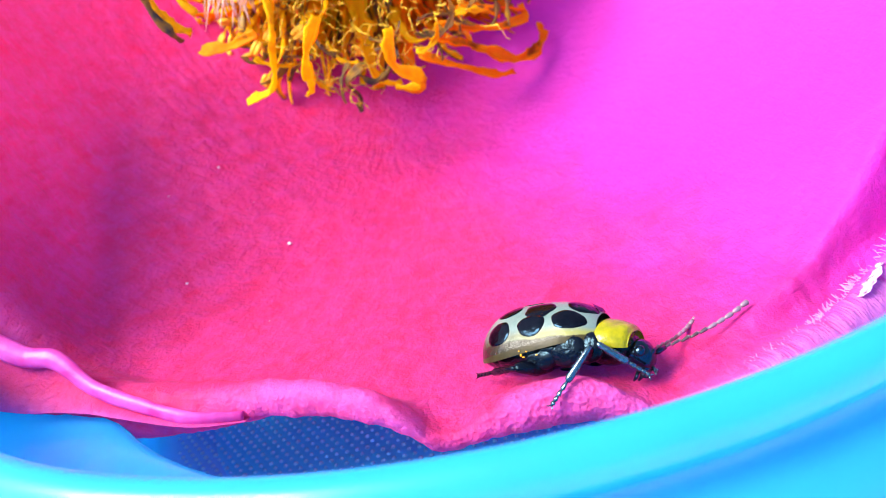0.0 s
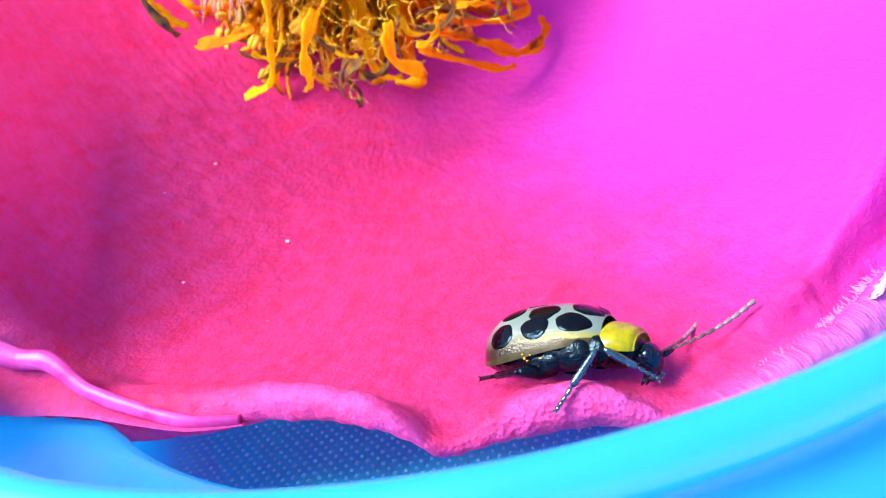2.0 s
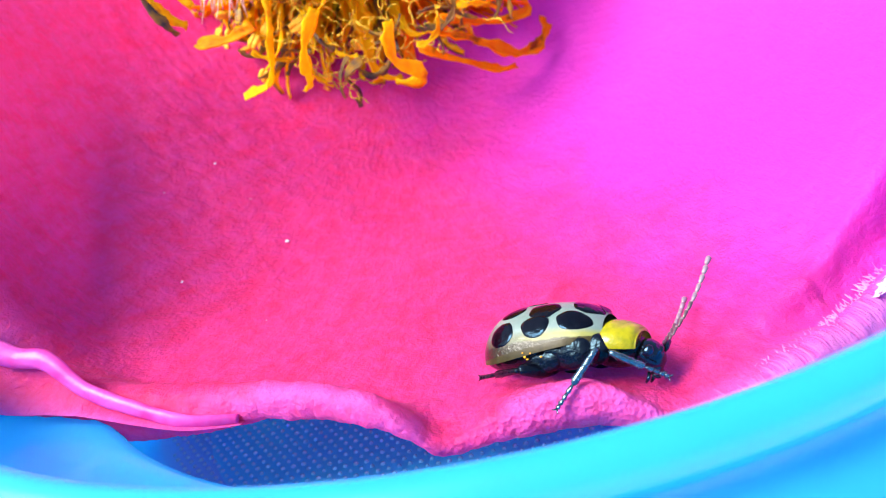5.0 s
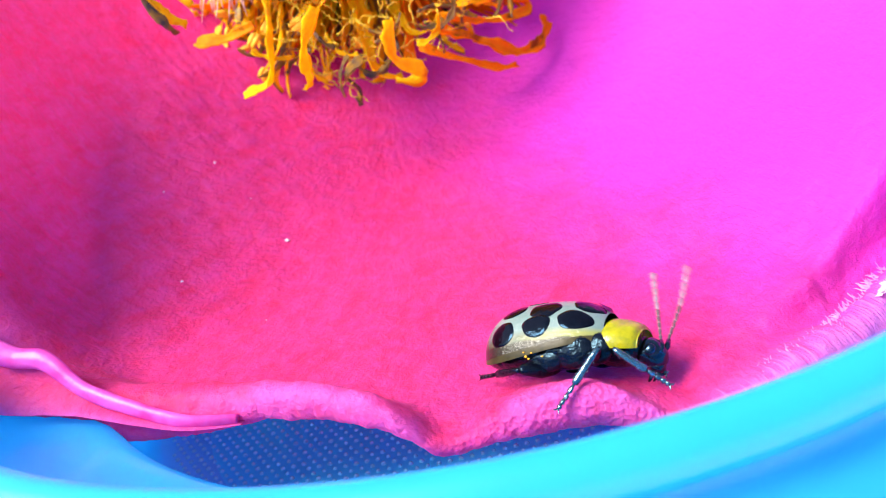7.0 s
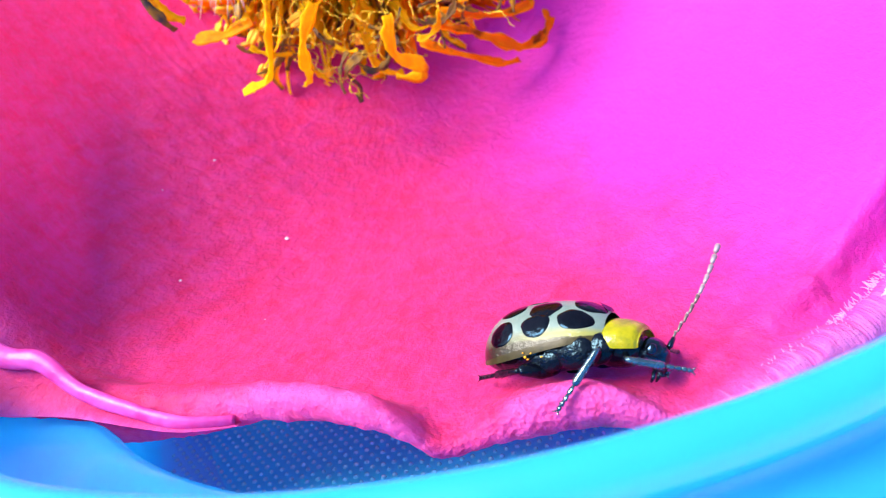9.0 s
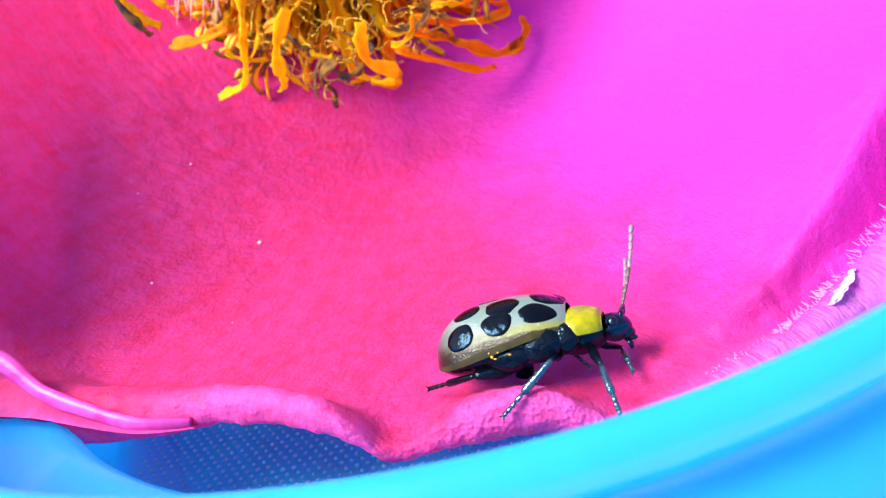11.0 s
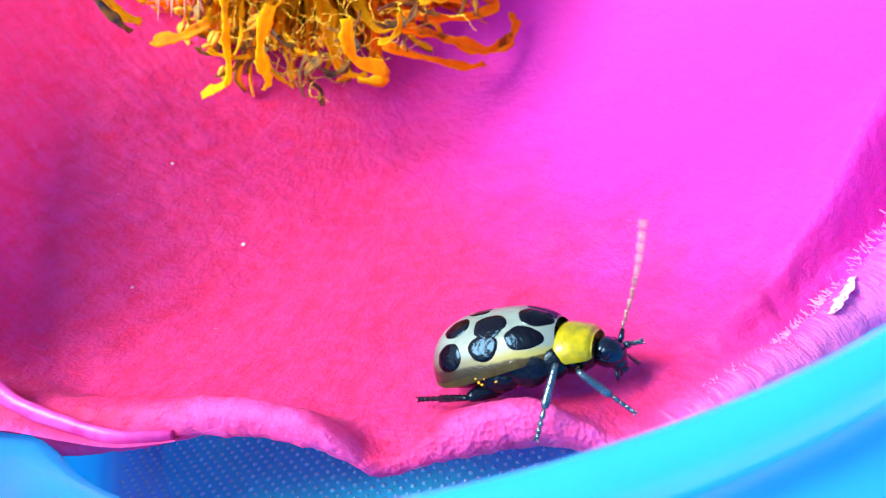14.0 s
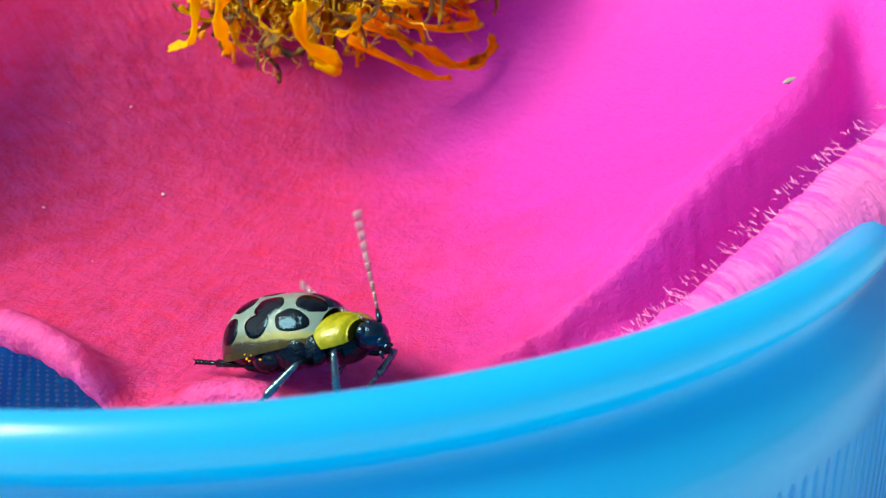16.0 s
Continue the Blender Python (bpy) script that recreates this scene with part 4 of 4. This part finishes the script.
# directions of the feelers
FEEL = {1: [(0, 0.94, 0.34, 0.07), (1.5, 0.90, 0.43, -0.03), (2, 0.93, 0.36, 0.08), (2.5, 0.92, 0.40, 0.03), (3, 0.90, 0.41, 0.16), (3.5, 0.92, 0.27, 0.27), (4, 0.74, 0.52, 0.43), (6.5, 0.45, 0.84, 0.31), (7, 0.50, 0.83, 0.23), (7.5, 0.82, 0.43, 0.38), (8, 0.98, 0.18, -0.07), (8.5, 0.73, 0.40, 0.55), (9, 0.66, 0.55, 0.51), (9.5, 0.25, 0.90, 0.37), (12, 0.43, 0.82, 0.37), (12.5, 0.75, 0.66, 0.00), (13, 0.56, 0.78, 0.28), (13.5, 0.75, 0.55, 0.37), (14, 0.44, 0.57, 0.69)],
        -1: [(0, 0.64, 0.74, -0.22), (4, 0.58, 0.77, -0.26), (6.5, 0.30, 0.92, 0.24), (7, 0.26, 0.95, 0.16), (7.5, 0.59, 0.74, -0.32), (8, 0.67, 0.53, -0.51), (9, 0.40, 0.74, -0.53), (9.5, 0.45, 0.89, 0.10), (12, 0.22, 0.97, -0.06), (12.5, -0.26, 0.84, 0.47), (13, -0.10, 0.95, -0.30), (13.5, 0.46, 0.45, -0.76), (14, 0.39, 0.63, -0.68)]}
FEEL[1] += [(14.5, 0.76, 0.45, 0.48), (15, -0.04, 0.43, 0.90), (15.1, 0.15, 0.65, 0.74), (15.2, -0.48, 0.52, 0.71), (15.3, 0.18, 0.64, 0.75), (15.4, 0.36, 0.53, 0.77), (15.5, -0.06, 0.47, 0.88), (15.6, 0.62, 0.35, 0.70), (15.7, -0.03, 0.64, 0.77), (15.8, 0.33, 0.45, 0.83), (15.9, 0.43, 0.39, 0.81), (16, -0.27, 0.71, 0.65)]
FEEL[-1] += [(14.5, 0.42, 0.68, -0.60), (15, -0.27, 0.96, -0.04), (15.1, -0.51, 0.86, 0.04), (15.2, -0.73, 0.68, 0.06), (15.3, -0.83, 0.56, 0.01), (15.4, -0.78, 0.60, -0.15), (15.5, -0.62, 0.59, -0.52), (15.6, -0.92, 0.10, 0.38), (15.7, -0.68, 0.56, -0.47), (15.8, -0.72, 0.22, 0.64), (15.9, -0.74, 0.17, 0.64), (16, -0.73, 0.68, 0.02)]
# where the feet stand
FEET = {("hind", -1): [(0, -1.2, -10.3, 7.45), (9.6, -1.2, -10.3, 7.45), (11.4, -1.4, -10.5, 7.4), (16, -1.3, -10.4, 7.4)],
        ("mid", -1): [(0, 0.52, -13.2, 7.85), (13.0, 0.53, -13.2, 7.85), (13.6, 1.45, -13.9, 7.85), (16, 1.45, -13.9, 7.85)],
        ("fore", -1): [(0, 3.3, -13.0, 7.9), (6.8, 3.6, -13.2, 8.0), (7.4, 2.9, -14.2, 7.8), (8.0, 3.2, -13.1, 7.9), (9.0, 4.0, -13.4, 8.2), (9.6, 3.4, -13.1, 8.0), (11.4, 3.3, -14.5, 7.9), (13.2, 3.3, -14.5, 7.9), (13.8, 3.9, -13.85, 7.9), (16, 3.9, -13.85, 7.9)],
        ("fore", 1): [(0, 3.6, -12.6, 7.7), (9.6, 3.6, -12.6, 7.7), (11.4, 4.2, -12.6, 7.9), (13.2, 4.2, -12.6, 7.9), (13.9, 4.7, -12.3, 8.8), (15.0, 4.7, -12.3, 8.8), (15.5, 4.2, -12.6, 7.9), (16, 4.3, -12.6, 7.9)],
        ("mid", 1): [(0, 3.0, -10.2, 7.1), (9.6, 3.0, -10.2, 7.1), (11.4, 3.2, -11.6, 7.6), (16, 3.2, -11.6, 7.6)],
        ("hind", 1): [(0, 0.6, -8.6, 7.1), (16, 0.6, -8.6, 7.1)]}

# moments at which a feeler sweeps: seconds, degrees in a thirtieth of a second
SWEEP = {1: [(6.5, 8), (7.0, 9), (12.0, 9), (12.5, 20), (13.5, 11), (14.0, 6), (15.1, 10), (15.4, 17), (15.5, 14), (15.7, 9), (15.8, 12), (15.9, 12), (16.0, 6)],
         -1: [(4.0, 6), (6.5, 8), (7.0, 9), (9.5, 8), (15.1, 6), (15.6, 6), (16.0, 7)]}


def at(table, t):
    """A row of a table at t, with a soft start and stop between its times."""
    for a, b in zip(table, table[1:]):
        if a[0] <= t <= b[0]:
            s = (t - a[0]) / (b[0] - a[0])
            s = s * s * (3 - 2 * s)
            return [p + (q - p) * s for p, q in zip(a[1:], b[1:])]
    return list(table[-1][1:])


def reach(hip, foot, l1, l2, pole):
    """Two-bone leg: the pose of the femur, and of the tibia in the femur's space."""
    d = foot - hip
    n = min(max(d.length, abs(l1 - l2) * 1.02 + 0.01), (l1 + l2) * 0.995)
    d.normalize()
    side = (pole - d * pole.dot(d)).normalized()
    ca = (l1 * l1 + n * n - l2 * l2) / (2 * l1 * n)
    ca = max(-1.0, min(1.0, ca))
    fx = d * ca + side * math.sqrt(1 - ca * ca)
    knee = hip + fx * l1
    tx = (hip + d * n - knee).normalized()
    y = d.cross(side).normalized()

    def frame_of(x, o):
        m = Matrix((x, y, x.cross(y))).transposed().to_4x4()
        return Matrix.Translation(o * MM) @ m

    a = frame_of(fx, hip)
    return a, a.inverted() @ frame_of(tx, knee)


def motions():
    times = sorted(set([round(0.25 * i, 2) for i in range(65)] + [15.1, 15.2, 15.3, 15.4, 15.6, 15.7, 15.8, 15.9]))
    stand = {}
    for t in times:
        x, y, z, r, p, w = at(STANCE, t)
        stand[t] = mm(x, y, z, r, p, w)
    walk(BEETLE, [(t, stand[t]) for t in times])
    neck, rows_p, rows_h = {}, [], []
    for t in times:
        a, b = at(NOD, t)
        mp = mm(1.12, 0, 0.04, 0, a, 0)
        mh = mp @ mm(0.84, 0, -0.02, 0, b - a, 0)
        neck[t] = mh
        rows_p.append((t, mp)), rows_h.append((t, mh))
    walk(PRONOTUM, rows_p)
    walk(HEAD, rows_h)
    for an, side in zip(ANTENNAE, (-1, 1)):
        rows_a = []
        for t in times:
            base = neck[t] @ Vector((0.55 * MM, side * 0.17 * MM, 0.30 * MM))
            way = stand[t].to_3x3().inverted() @ Vector(at(FEEL[side], t)).normalized()
            turned = way.to_track_quat("Z", "X").to_matrix().to_4x4()
            rate = dict(SWEEP[side]).get(t, 0)
            axis = stand[t].to_3x3().inverted() @ Vector((0.05, 0.92, -0.39))
            for q in (-1, 0, 1) if rate else (0,):
                if 0 <= t + q / FPS <= 16:
                    rows_a.append((t + q / FPS, Matrix.Translation(base) @ Matrix.Rotation(radians(rate * q), 4, axis) @ turned))
        walk(an, rows_a)
    for (name, side), (leg, tib, l1, l2) in LEGS.items():
        rows_l, rows_t = [], []
        cx, cy, cz = COXA[name]
        hip = Vector((cx, side * cy, cz))
        pole = Vector(({"fore": 0.5, "mid": 0.5, "hind": -0.7}[name], side * 0.9, {"fore": -0.1, "mid": 0.35, "hind": 0.0}[name]))
        for t in times:
            foot = stand[t].inverted() @ (Vector(at(FEET[name, side], t)) * MM) / MM
            a, b = reach(hip, foot, l1, l2, pole)
            rows_l.append((t, a)), rows_t.append((t, b))
        walk(leg, rows_l)
        walk(tib, rows_t)


motions()
